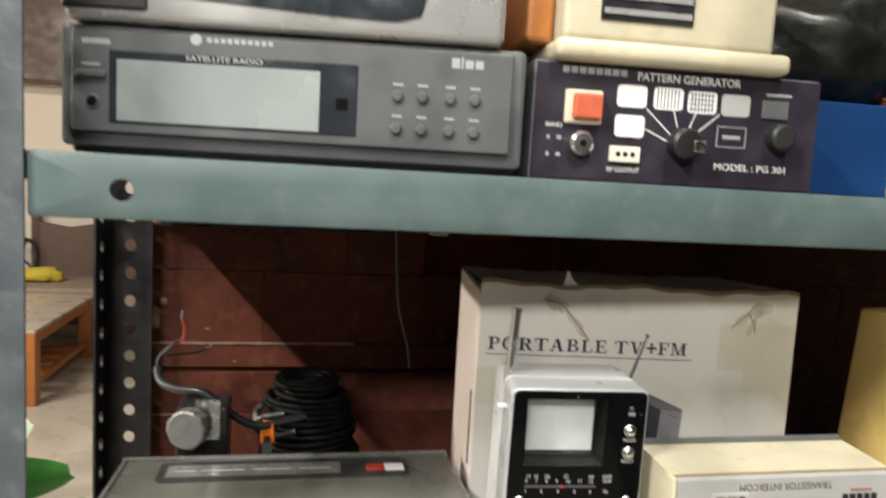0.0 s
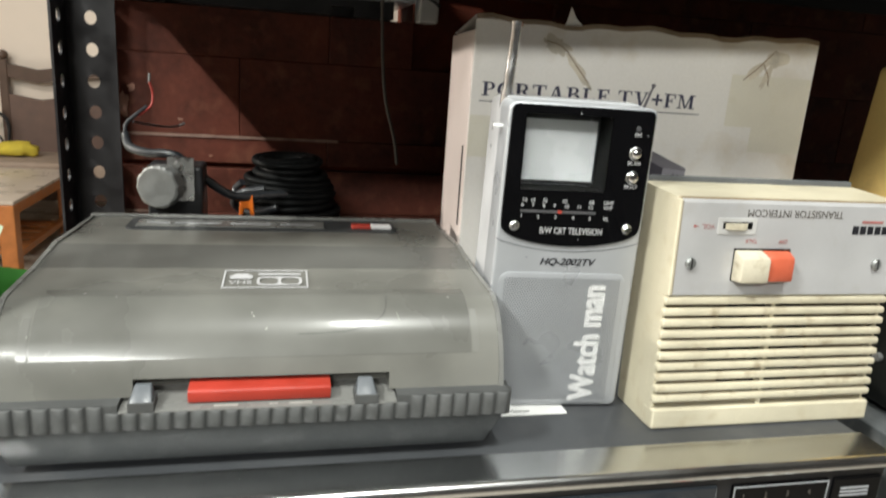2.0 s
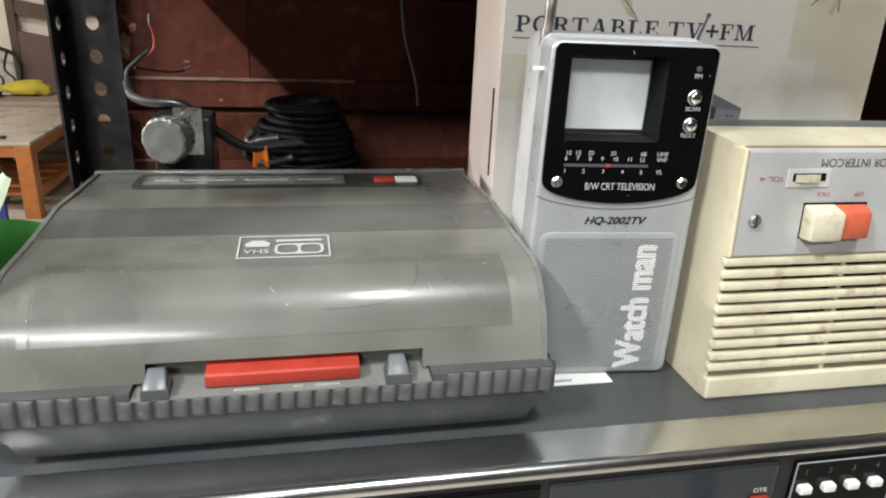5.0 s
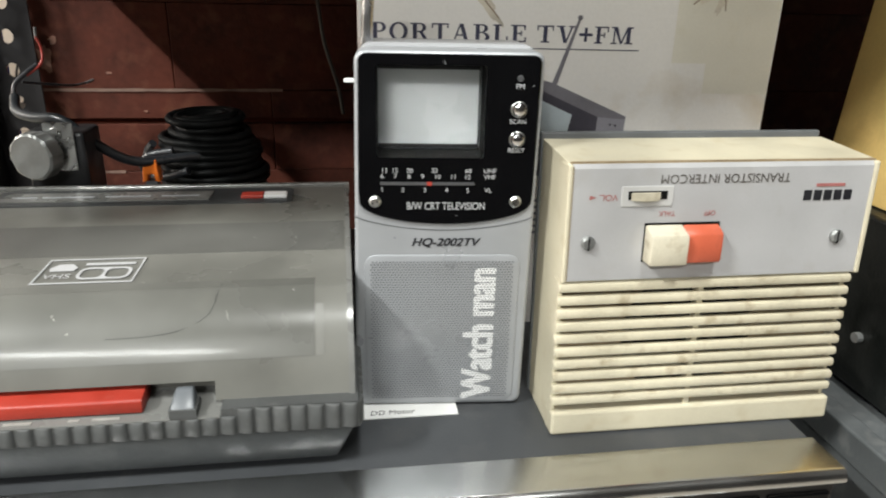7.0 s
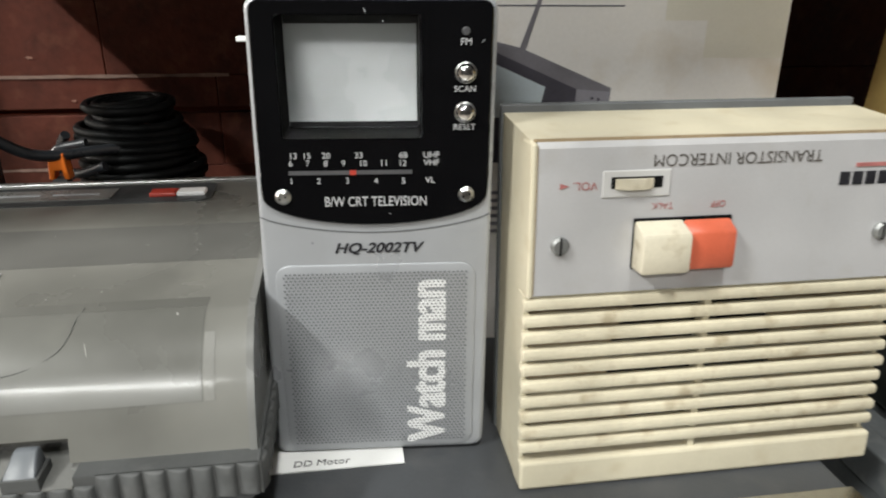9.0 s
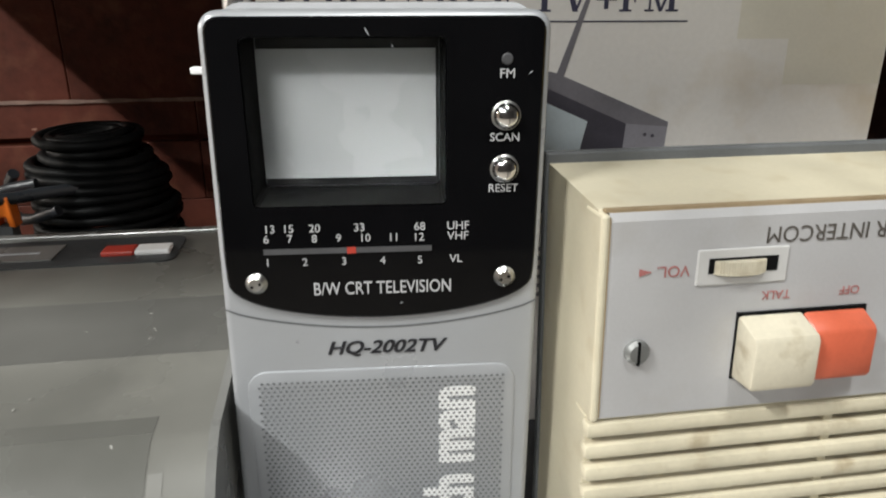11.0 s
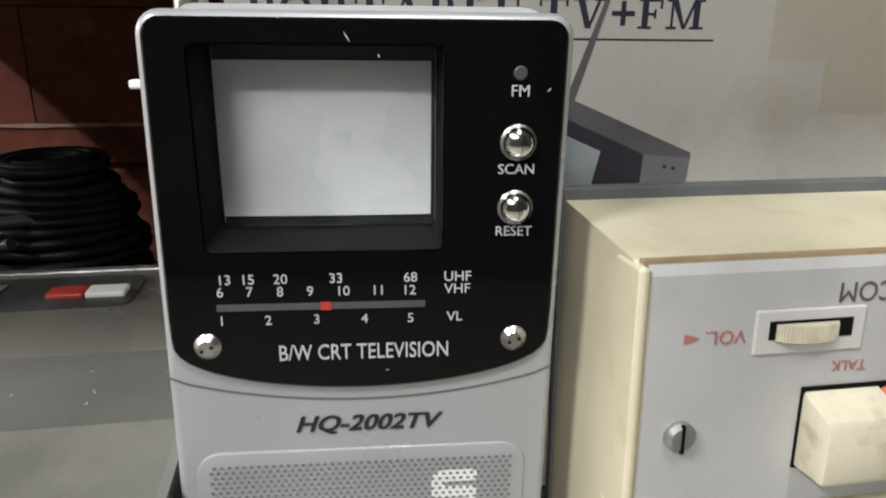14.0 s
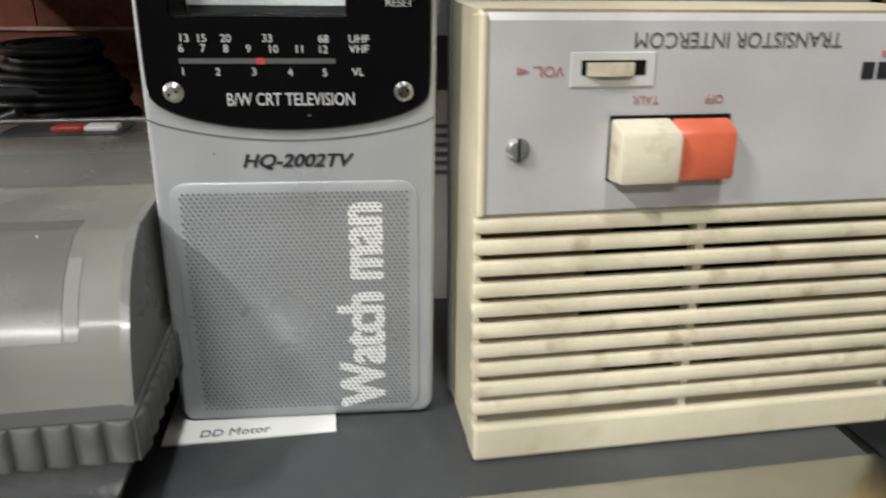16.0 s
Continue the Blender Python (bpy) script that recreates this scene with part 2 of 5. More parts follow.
M_GREYCASE = mat("grey_equipment_paint", (0.10, 0.107, 0.11), 0.45, 0.1, 0.18, 40, 0.12, 500, 0.05, (0.22, 0.22, 0.215), 0.45)
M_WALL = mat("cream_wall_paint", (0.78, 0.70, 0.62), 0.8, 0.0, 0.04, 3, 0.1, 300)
# ceiling and out-of-view walls are kept dark so they bounce less light
M_CEIL = mat("low_bounce_ceiling", (0.17, 0.17, 0.168), 0.85, 0.0, 0.06, 2)
M_WALLUNSEEN = mat("low_bounce_wall", (0.060, 0.058, 0.056), 0.85, 0.0, 0.06, 3, 0.1, 300)
M_TILE = mat("cream_floor_tile", (0.52, 0.475, 0.41), 0.3, 0.0, 0.08, 5, 0.03, 200, 0.2)
M_WOOD = mat("orange_wood", (0.46, 0.165, 0.045), 0.4, 0.0, 0.25, 14, 0.1, 160, 0.2)
M_DARKWOOD = mat("dark_wood", (0.085, 0.05, 0.035), 0.45, 0.0, 0.25, 14, 0.1, 160, 0.1)
M_UPHOLSTERY = mat("brown_upholstery", (0.15, 0.10, 0.085), 0.8, 0.0, 0.2, 12, 0.3, 200)
M_SEATFABRIC = mat("beige_seat_fabric", (0.33, 0.26, 0.21), 0.85, 0.0, 0.15, 12, 0.3, 200)
M_TABLETOP = mat("pale_laminate", (0.50, 0.44, 0.38), 0.35, 0.0, 0.12, 8, 0.05, 200, 0.2)
M_YELLOWCLOTH = mat("yellow_cloth", (0.62, 0.50, 0.06), 0.85, 0.0, 0.15, 15, 0.3, 200)
M_GREEN = mat("green_plastic", (0.035, 0.17, 0.03), 0.4, 0.0, 0.2, 10, 0.05, 300, 0.1)
M_LEAFGREEN = mat("bright_leaf", (0.045, 0.24, 0.035), 0.4, 0.0, 0.25, 14, 0.1, 200, 0.1)
M_LEAFPALE = mat("pale_leaf", (0.55, 0.66, 0.50), 0.5, 0.0, 0.15, 20)
M_RUG = mat("dark_striped_rug", (0.17, 0.10, 0.08), 0.9, 0.0, 0.35, 8, 0.5, 150)
M_NAVY = mat("navy_fabric", (0.022, 0.035, 0.16), 0.8, 0.0, 0.2, 12, 0.3, 200)
M_COPPERSTRIPE = mat("copper_stripe", (0.40, 0.20, 0.09), 0.7, 0.0, 0.2, 12)
M_IRON = mat("black_iron", (0.012, 0.012, 0.014), 0.45, 0.3, 0.2, 30)

M_GLASS = bpy.data.materials.new("clear_pane")
M_GLASS.use_nodes = True
g = M_GLASS.node_tree.nodes["Principled BSDF"]
g.inputs["Base Color"].default_value = (0.93, 0.95, 0.95, 1)
g.inputs["Roughness"].default_value, g.inputs["Transmission Weight"].default_value, g.inputs["IOR"].default_value = 0.03, 1.0, 1.2

# ---- mesh helpers ----


def thing(name, m, label, category, group="", kind=""):
    ob = new(name)
    ob.empty_display_size = 0.02
    ob.matrix_world = m
    return tagged(ob, label, category, group, kind)


def part(name, bm, material, parent=None, label=""):
    bmesh.ops.recalc_face_normals(bm, faces=bm.faces)
    me = bpy.data.meshes.new(name)
    bm.to_mesh(me)
    bm.free()
    me.materials.append(material)
    ob = new(name, me)
    ob.parent = parent
    return tagged(ob, label)


def smooth(ob, angle=40):
    me = ob.data
    me.shade_smooth()
    me.set_sharp_from_angle(angle=radians(angle))
    return ob


def cuboid(bm, x0, x1, y0, y1, z0, z1):
    v = [bm.verts.new((x, y, z)) for x in (x0, x1) for y in (y0, y1) for z in (z0, z1)]
    for f in ((0, 1, 3, 2), (4, 6, 7, 5), (0, 4, 5, 1), (2, 3, 7, 6), (0, 2, 6, 4), (1, 5, 7, 3)):
        bm.faces.new([v[i] for i in f])
    return v


def rbox(x0, x1, y0, y1, z0, z1, r=0.0, seg=2):
    bm = bmesh.new()
    cuboid(bm, x0, x1, y0, y1, z0, z1)
    if r:
        bmesh.ops.bevel(bm, geom=bm.edges[:], offset=r, segments=seg, profile=0.5, affect="EDGES")
    return bm


def boxes(rows):
    bm = bmesh.new()
    for r in rows:
        cuboid(bm, *r)
    return bm


def rounded(x0, x1, z0, z1, r, n=5):
    out = []
    for cx, cz, a in ((x1 - r, z1 - r, 0), (x0 + r, z1 - r, 90), (x0 + r, z0 + r, 180), (x1 - r, z0 + r, 270)):
        for i in range(n + 1):
            t = radians(a + 90 * i / n)
            out.append((cx + r * math.cos(t), cz + r * math.sin(t)))
    return out


def slab(outline, y0, y1, holes=(), r=0.0, seg=2):
    """A plate with the outline in x and z, from y0 to y1, with holes through it."""
    bm = bmesh.new()
    edges, rim = [], set()
    for k, loop in enumerate((outline, *holes)):
        vs = [bm.verts.new((x, y0, z)) for x, z in loop]
        if k == 0:
            rim = set(vs)
        for a, b in zip(vs, vs[1:] + vs[:1]):
            edges.append(bm.edges.new((a, b)))
    bmesh.ops.triangle_fill(bm, use_beauty=True, use_dissolve=False, edges=edges)
    front = bm.faces[:]
    made = bmesh.ops.extrude_face_region(bm, geom=front)
    moved = [v for v in made["geom"] if isinstance(v, bmesh.types.BMVert)]
    bmesh.ops.translate(bm, verts=moved, vec=(0, y1 - y0, 0))
    if r:
        bm.normal_update()
        keep = [e for e in bm.edges if e.verts[0] in rim and e.verts[1] in rim and len(e.link_faces) == 2 and abs(e.link_faces[0].normal.dot(e.link_faces[1].normal)) < 0.5]
        bmesh.ops.bevel(bm, geom=keep, offset=r, segments=seg, profile=0.5, affect="EDGES")
    return bm


def prism(profile, x0, x1):
    """The closed profile in y and z, drawn out from x0 to x1."""
    bm = bmesh.new()
    a = [bm.verts.new((x0, y, z)) for y, z in profile]
    b = [bm.verts.new((x1, y, z)) for y, z in profile]
    for i in range(len(a)):
        j = (i + 1) % len(a)
        bm.faces.new((a[i], a[j], b[j], b[i]))
    bm.faces.new(a)
    bm.faces.new(b[::-1])
    return bm


def disc(x, z, r, y0, y1, n=20, bev=0.0):
    """A round button or knob whose axis runs along y, from its face y0 to y1."""
    bm = bmesh.new()
    rings = [(r - bev, y0), (r, y0 + bev), (r, y1)] if bev else [(r, y0), (r, y1)]
    loops = [[bm.verts.new((x + q * math.cos(2 * math.pi * i / n), y, z + q * math.sin(2 * math.pi * i / n))) for i in range(n)] for q, y in rings]
    for p, q in zip(loops, loops[1:]):
        for i in range(n):
            bm.faces.new((p[i], p[(i + 1) % n], q[(i + 1) % n], q[i]))
    bm.faces.new(loops[0])
    bm.faces.new(loops[-1])
    return bm


def curve_points(pts, n=8):
    pts = [Vector(p) for p in pts]
    full = [2 * pts[0] - pts[1]] + pts + [2 * pts[-1] - pts[-2]]
    out = []
    for a, b, c, d in zip(full, full[1:], full[2:], full[3:]):
        for i in range(n):
            t = i / n
            out.append(0.5 * (2 * b + (c - a) * t + (2 * a - 5 * b + 4 * c - d) * t * t + (3 * b - a - 3 * c + d) * t ** 3))
    return out + [pts[-1]]


def pipe(pts, r, sides=10, n=8, ribs=0.0):
    line = curve_points(pts, n)
    bm = bmesh.new()
    loops, up = [], Vector((0.3, 0.5, 0.81)).normalized()
    for i, p in enumerate(line):
        d = (line[min(i + 1, len(line) - 1)] - line[max(i - 1, 0)]).normalized()
        u = (up - d * up.dot(d)).normalized()
        w = d.cross(u)
        q = r * (1 + ribs * (i % 2))
        loops.append([bm.verts.new(p + q * (math.cos(2 * math.pi * k / sides) * u + math.sin(2 * math.pi * k / sides) * w)) for k in range(sides)])
        up = u
    for a, b in zip(loops, loops[1:]):
        for k in range(sides):
            bm.faces.new((a[k], a[(k + 1) % sides], b[(k + 1) % sides], b[k]))
    bm.faces.new(loops[0])
    bm.faces.new(loops[-1])
    return bm


def lettering(text, size, m, material, parent, align="CENTER", bold=0.0, shear=0.0, width=None, name="lettering", thick=0.00005):
    """Built-in font turned into a mesh; m places it on its thing."""
    c = bpy.data.curves.new("words", "FONT")
    c.body, c.size, c.align_x, c.align_y, c.shear, c.extrude = text, size, align, "CENTER", shear, thick
    c.resolution_u = 3
    tmp = bpy.data.objects.new("words", c)
    scene.collection.objects.link(tmp)
    bpy.context.view_layer.update()
    me = bpy.data.meshes.new_from_object(tmp.evaluated_get(bpy.context.evaluated_depsgraph_get()))
    bpy.data.objects.remove(tmp)
    bpy.data.curves.remove(c)
    if bold:
        bm = bmesh.new()
        for k, (dx, dy) in enumerate(((0, 0), (1, 0.35), (-1, -0.35), (0.5, -0.5), (-0.5, 0.5))):
            was = len(bm.verts)
            bm.from_mesh(me)
            bm.verts.ensure_lookup_table()
            for v in bm.verts[was:]:
                v.co += Vector((dx * bold * size, dy * bold * size, 0.000012 * k))
        bm.to_mesh(me)
        bm.free()
    me.name = name
    me.materials.clear()
    me.materials.append(material)
    xs = [v.co.x for v in me.vertices]
    if width:
        k = width / (max(xs) - min(xs))
        for v in me.vertices:
            v.co.x *= k
    ob = new(name, me)
    ob.parent = parent
    ob.matrix_local = m
    return ob


def on_front(x, z, y=-0.0004, turn=0.0):
    """Writing on a face that looks along -y."""
    return Matrix.Translation((x, y, z)) @ pose(0, 0, 0, 90, 0, 0) @ pose(0, 0, 0, 0, 0, turn)


def holed_strip(bm, place, width, pitch, count, hole_w, hole_h, thick, sides=12):
    """A steel strip along z with a row of round or long holes; place maps (across, through, z) to a point."""
    for c in range(count):
        z0 = c * pitch
        outer, inner = [], []
        for i in range(sides):
            t = 2 * math.pi * (i + 0.5) / sides
            k = 1 / max(abs(math.cos(t)), abs(math.sin(t)))
            outer.append((width / 2 * math.cos(t) * k, pitch / 2 * math.sin(t) * k))
            inner.append((hole_w / 2 * math.cos(t), hole_h / 2 * math.sin(t)))
        rows = [[bm.verts.new(place(width / 2 + x, d, z0 + pitch / 2 + z)) for x, z in loop] for loop, d in ((outer, 0), (inner, 0), (inner, thick), (outer, thick))]
        for a, b in zip(rows, rows[1:] + rows[:1]):
            for i in range(sides):
                bm.faces.new((a[i], a[(i + 1) % sides], b[(i + 1) % sides], b[i]))
    return bm


def single(name, bm, material, label, category, kind="", group=""):
    return tagged(part(name, bm, material), label, category, group, kind)


# ---- the room ----
single("floor", rbox(-4.2, 3.2, -3.2, 6.2, FLOOR - 0.1, FLOOR), M_TILE, "cream glossy tiled floor", "floor", "structure")
single("ceiling", rbox(-4.2, 3.2, -3.2, 6.2, 2.9, 3.0), M_CEIL, "unseen plain ceiling, darkened to cut bounce light", "ceiling", "structure")
single("wall_north", rbox(-4.2, 3.2, 6.05, 6.2, FLOOR, 2.9), M_WALL, "cream painted far wall", "wall", "structure")
single("wall_south", rbox(-4.2, 3.2, -3.2, -3.05, FLOOR, 2.9), M_WALLUNSEEN, "unseen plain wall, darkened to cut bounce light", "wall", "structure")
single("wall_west", rbox(-4.2, -4.05, -3.05, 6.05, FLOOR, 2.9), M_WALL, "cream painted wall", "wall", "structure")
single("wall_east", rbox(3.05, 3.2, -3.05, 6.05, FLOOR, 2.9), M_WALLUNSEEN, "unseen plain wall, darkened to cut bounce light", "wall", "structure")

# red brick partition: a low part on the left, full height on the right
partition = thing("wall_partition", pose(0, 0, 0), "red painted brick partition wall with pale joints", "wall", kind="structure")
part("core", boxes([(-0.1372, 0.145, 0.7420, 0.846, FLOOR, 1.1950), (0.145, 3.05, 0.7420, 0.846, FLOOR, 2.9)]), M_MORTAR, partition, "pale mortar")

# ---- rack ----
rack = thing("steel_rack", pose(-0.15, 0.34, FLOOR), "blue-grey painted slotted steel rack with worn shelves", "rack")
BX, BY = -0.15, 0.34


def angle_post(name, x, y, into, material, z0, z1, pitch=0.0272):
    """An L of two perforated flanges; into = +1: the side flange runs back from the front one."""
    bm = bmesh.new()
    n = int((z1 - z0) / pitch)
    holed_strip(bm, lambda a, d, z: (x + a, y + d, z0 + z), 0.040, pitch, n, 0.0105, 0.0120, 0.002)
    holed_strip(bm, lambda a, d, z: (x - d, y + a * into, z0 + z), 0.040, pitch, n, 0.010, 0.012, 0.002)
    bmesh.ops.remove_doubles(bm, verts=bm.verts, dist=0.0003)
    for v in bm.verts:
        v.co -= Vector((BX, BY, FLOOR))
    return part(name, bm, material, rack)


angle_post("front_post", -0.147, 0.340, 1, M_POST, FLOOR, 1.75)
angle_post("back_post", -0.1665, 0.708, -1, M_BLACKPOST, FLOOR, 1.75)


def rk(rows):
    return [(a - BX, b - BX, c - BY, d - BY, e - FLOOR, f - FLOOR) for a, b, c, d, e, f in rows]


def shelf(name, top, lip, material):
    """A pressed steel shelf: a flat tray with turned-down lips, plus an added rear strip that blocks light."""
    bm = bmesh.new()
    # the last strip, right rear, is added to keep light off the bricks
    for r in rk([(-0.1045, 0.95, 0.3452, 0.697, top - 0.002, top), (-0.150, -0.1045, 0.383, 0.697, top - 0.002, top), (-0.150, 0.95, 0.694, 0.697, top - lip, top - 0.002),
                 (-0.150, -0.148, 0.383, 0.694, top - lip, top - 0.002), (0.168, 0.95, 0.697, 0.7305, top - 0.002, top)]):
        cuboid(bm, *r)
    return part(name, bm, material, rack)


# upper tray near-black, lower one in the lip's blue-grey
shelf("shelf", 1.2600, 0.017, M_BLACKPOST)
shelf("shelf", 0.8550, 0.028, M_SHELF)
# front lip of the upper shelf with its bolt hole
hole = [(-0.067 - BX + 0.0052 * math.cos(2 * math.pi * i / 18), 1.2440 - FLOOR + 0.0052 * math.sin(2 * math.pi * i / 18)) for i in range(18)]
smooth(part("front_lip", slab(rounded(-0.1065 - BX, 0.95 - BX, 1.2305 - FLOOR, 1.2602 - FLOOR, 0.0022), 0.0022, 0.0050, [hole], r=0.0011), M_SHELF, rack, "chipped blue-grey lip"))
part("front_lip", rbox(*rk([(-0.1065, 0.95, 0.343, 0.345, 0.8255, 0.856)])[0], 0.001), M_SHELF, rack)
smooth(part("bolt", disc(-0.070 - BX, 1.2520 - FLOOR, 0.0050, 0.690 - BY, 0.6945 - BY, 12, 0.0012), M_STEEL, rack, "bright steel bolt"))

# ---- video recorder ----
VX0, VX1, VY0, VZ0, VZ1 = -0.115, 0.347, 0.2905, 0.8552, 0.968
vcr = thing("video_recorder", pose(VX0, VY0, VZ0), "dark grey video recorder with brushed metal front trim", "video recorder")
VW, VH = VX1 - VX0, VZ1 - VZ0
part("body", rbox(0.001, VW - 0.001, 0.010, 0.355, 0.010, VH, 0.0012), M_VCRTOP, vcr)
trim = prism([(0.0016, VH - 0.0060), (0.0004, VH - 0.0052), (0.0, VH - 0.0036), (0.0004, VH - 0.0012), (0.0020, VH + 0.0005), (0.0045, VH + 0.0008), (0.026, VH + 0.0008), (0.026, VH + 0.0001), (0.012, VH - 0.0060)], 0, VW)
smooth(part("front_trim", trim, M_VCRTRIM, vcr, "brushed metal trim"), 50)
part("front_panel", rbox(0.002, VW - 0.002, 0.004, 0.012, 0.010, VH - 0.0062, 0.0008), M_BLACK, vcr)
part("cassette_door", rbox(0.030, 0.236, 0.0025, 0.006, 0.030, VH - 0.011, 0.0012), M_BLACKGLOSS, vcr)
part("display_window", rbox(0.240, 0.356, 0.0025, 0.006, 0.030, VH - 0.011, 0.0012), M_DIVA_DARK, vcr)
part("key_panel", rbox(0.3645, 0.424, 0.0025, 0.006, 0.030, VH - 0.0115, 0.0012), M_BLACKGLOSS, vcr)
part("side_panel", rbox(0.427, 0.458, 0.0025, 0.006, 0.030, VH - 0.0115, 0.0012), M_BLACKGLOSS, vcr)
fr = bmesh.new()
for r in ((0.3655, 0.4235, 0.0022, 0.0026, VH - 0.0130, VH - 0.0125), (0.3655, 0.366, 0.0022, 0.0026, 0.031, VH - 0.013), (0.4230, 0.4235, 0.0022, 0.0026, 0.031, VH - 0.013)):
    cuboid(fr, *r)
part("panel_outline", fr, M_DIMPRINT, vcr, "thin grey printed outline")
for i in range(8):
    col, row = i % 4, i // 4
    part("key", rbox(0.3684 + 0.0134 * col, 0.3750 + 0.0134 * col, -0.001, 0.004, VH - 0.0296 - 0.022 * row, VH - 0.0252 - 0.022 * row, 0.0010), M_WHITE, vcr, "white push key")
    lettering(str(i + 1), 0.0044, on_front(0.3717 + 0.0134 * col, VH - 0.0185 - 0.022 * row, 0.0023), M_WIREMID, vcr)
part("record_key", rbox(0.3435, 0.3525, -0.0008, 0.004, VH - 0.0345, VH - 0.0295, 0.0010), M_RED, vcr, "red one-touch key")
lettering("OTR", 0.0038, on_front(0.348, VH - 0.0262, 0.0023), M_WHITE, vcr)
lettering("System", 0.0060, on_front(0.156, VH - 0.0205, 0.0023), M_WHITE, vcr)
part("printed_bar", rbox(0.118, 0.143, 0.0021, 0.0026, VH - 0.0220, VH - 0.0195), M_DIMPRINT, vcr)
part("badge", rbox(0.012, 0.024, 0.0030, 0.0042, VH - 0.030, VH - 0.022, 0.0004), M_STEEL, vcr, "small metal badge")
for r in range(3):
    part("printed_bar", rbox(0.432, 0.450, 0.0021, 0.0026, VH - 0.0185 - 0.0022 * r, VH - 0.0175 - 0.0022 * r), M_DIMPRINT, vcr)
for fx in (0.03, VW - 0.05):
    for fy in (0.03, 0.31):
        part("foot", rbox(fx, fx + 0.02, fy, fy + 0.02, 0.0, 0.0102, 0.001), M_BLACK, vcr)

# ---- cassette rewinder ----
rw = thing("cassette_rewinder", pose(0.0, 0.318, 0.9688), "smoky grey tape rewinder with a red front bar and ribbed edge", "tape rewinder")
# local: x as in the room, y from the front edge, z from the recorder's top
base = bmesh.new()
lo = [base.verts.new(p) for p in ((-0.097, 0.004, 0.0035), (0.1215, 0.004, 0.0035), (0.1215, 0.190, 0.0035), (-0.103, 0.190, 0.0035))]
hi = [base.verts.new(p) for p in ((-0.104, 0.000, 0.022), (0.1295, 0.000, 0.022), (0.1285, 0.196, 0.022), (-0.111, 0.196, 0.022))]
for i in range(4):
    base.faces.new((lo[i], lo[(i + 1) % 4], hi[(i + 1) % 4], hi[i]))
base.faces.new(lo)
base.faces.new(hi)
bmesh.ops.bevel(base, geom=base.edges[:], offset=0.002, segments=2, profile=0.5, affect="EDGES")
smooth(part("base", base, M_RWBASE, rw, "charcoal base"))
for fx in (-0.085, 0.100):
    for fy in (0.020, 0.165):
        part("foot", disc(fx, 0, 0.007, 0.0, 0.0045, 14), M_BLACK, rw).matrix_local = Matrix.Translation((0, fy, 0.0)) @ Matrix(((1, 0, 0, 0), (0, 0, 1, 0), (0, 1, 0, 0), (0, 0, 0, 1)))
band = bmesh.new()
cuboid(band, -0.1065, -0.0505, 0.0, 0.197, 0.0218, 0.0340)
cuboid(band, -0.0505, 0.0745, 0.0, 0.197, 0.0218, 0.0305)
cuboid(band, 0.0745, 0.1315, 0.0, 0.197, 0.0218, 0.0340)
part("rim", band, M_RIB, rw)


def rib(z0, z1, turn):
    """One soft flute of the rim, 7 mm wide, proud by 1.8 mm, with a steeper right flank."""
    bm = bmesh.new()
    line = [(-0.0036, 0.0004), (-0.0028, -0.0004), (-0.0012, -0.0012), (0.0008, -0.0017), (0.0022, -0.0016), (0.0030, -0.0008), (0.0036, 0.0004)]
    rows = [[bm.verts.new((u, w, z)) for u, w in line] for z in (z0, z0 + 0.0006, z1 - 0.0005, z1)]
    for v in rows[0] + rows[3]:
        v.co.y = v.co.y * 0.7 + 0.0002
    for a, b in zip(rows, rows[1:]):
        for k in range(len(line) - 1):
            bm.faces.new((a[k], a[k + 1], b[k + 1], b[k]))
    bm.faces.new(rows[0])
    bm.faces.new(rows[3])
    bmesh.ops.rotate(bm, cent=(0, 0, 0), matrix=Matrix.Rotation(radians(turn), 3, "Z"), verts=bm.verts)
    return bm


rib_mesh = {}
for z1, turn, spots in ((0.0340, 0, [(-0.1029 + 0.0072 * i, 0.0) for i in range(33) if not -0.054 < -0.1029 + 0.0072 * i < 0.078]),
                        (0.0305, 0, [(-0.1029 + 0.0072 * i, 0.0) for i in range(33) if -0.054 < -0.1029 + 0.0072 * i < 0.078]),
                        (0.0340, 90, [(0.1315, 0.0036 + 0.0072 * i) for i in range(27)]),
                        (0.0340, -90, [(-0.1065, 0.0036 + 0.0072 * i) for i in range(27)])):
    for k, (x, y) in enumerate(spots):
        if k == 0:
            ob = smooth(part("rib", rib(0.0220, z1, turn), M_RIB, rw), 60)
            rib_mesh[z1, turn] = ob.data
        else:
            ob = new("rib", rib_mesh[z1, turn])
            ob.parent = rw
        ob.location = (x, y, 0)


def lid_line(grow=0.0):
    g = grow
    return [(0.195 + g, 0.0340), (0.195 + g, 0.0730 + g), (0.191, 0.0752 + g), (0.150, 0.0763 + g), (0.113, 0.0780 + g), (0.1115, 0.0780 + g), (0.0755, 0.0742 + g), (0.0735, 0.0740 + g),
            (0.037, 0.0726 + g), (0.034, 0.0720 + g), (0.0265, 0.0680 + g), (0.0205, 0.0630 + g), (0.0160, 0.0570 + g), (0.0125 - g * 0.6, 0.0500 + g * 0.6), (0.0100 - g, 0.0430), (0.0075 - g, 0.0340)]


notch = [(0.195, 0.0340)] + [p for p in lid_line() if p[1] > 0.0440] + [(0.0098, 0.0418), (0.0180, 0.0405), (0.0190, 0.0340)]
lid = bmesh.new()
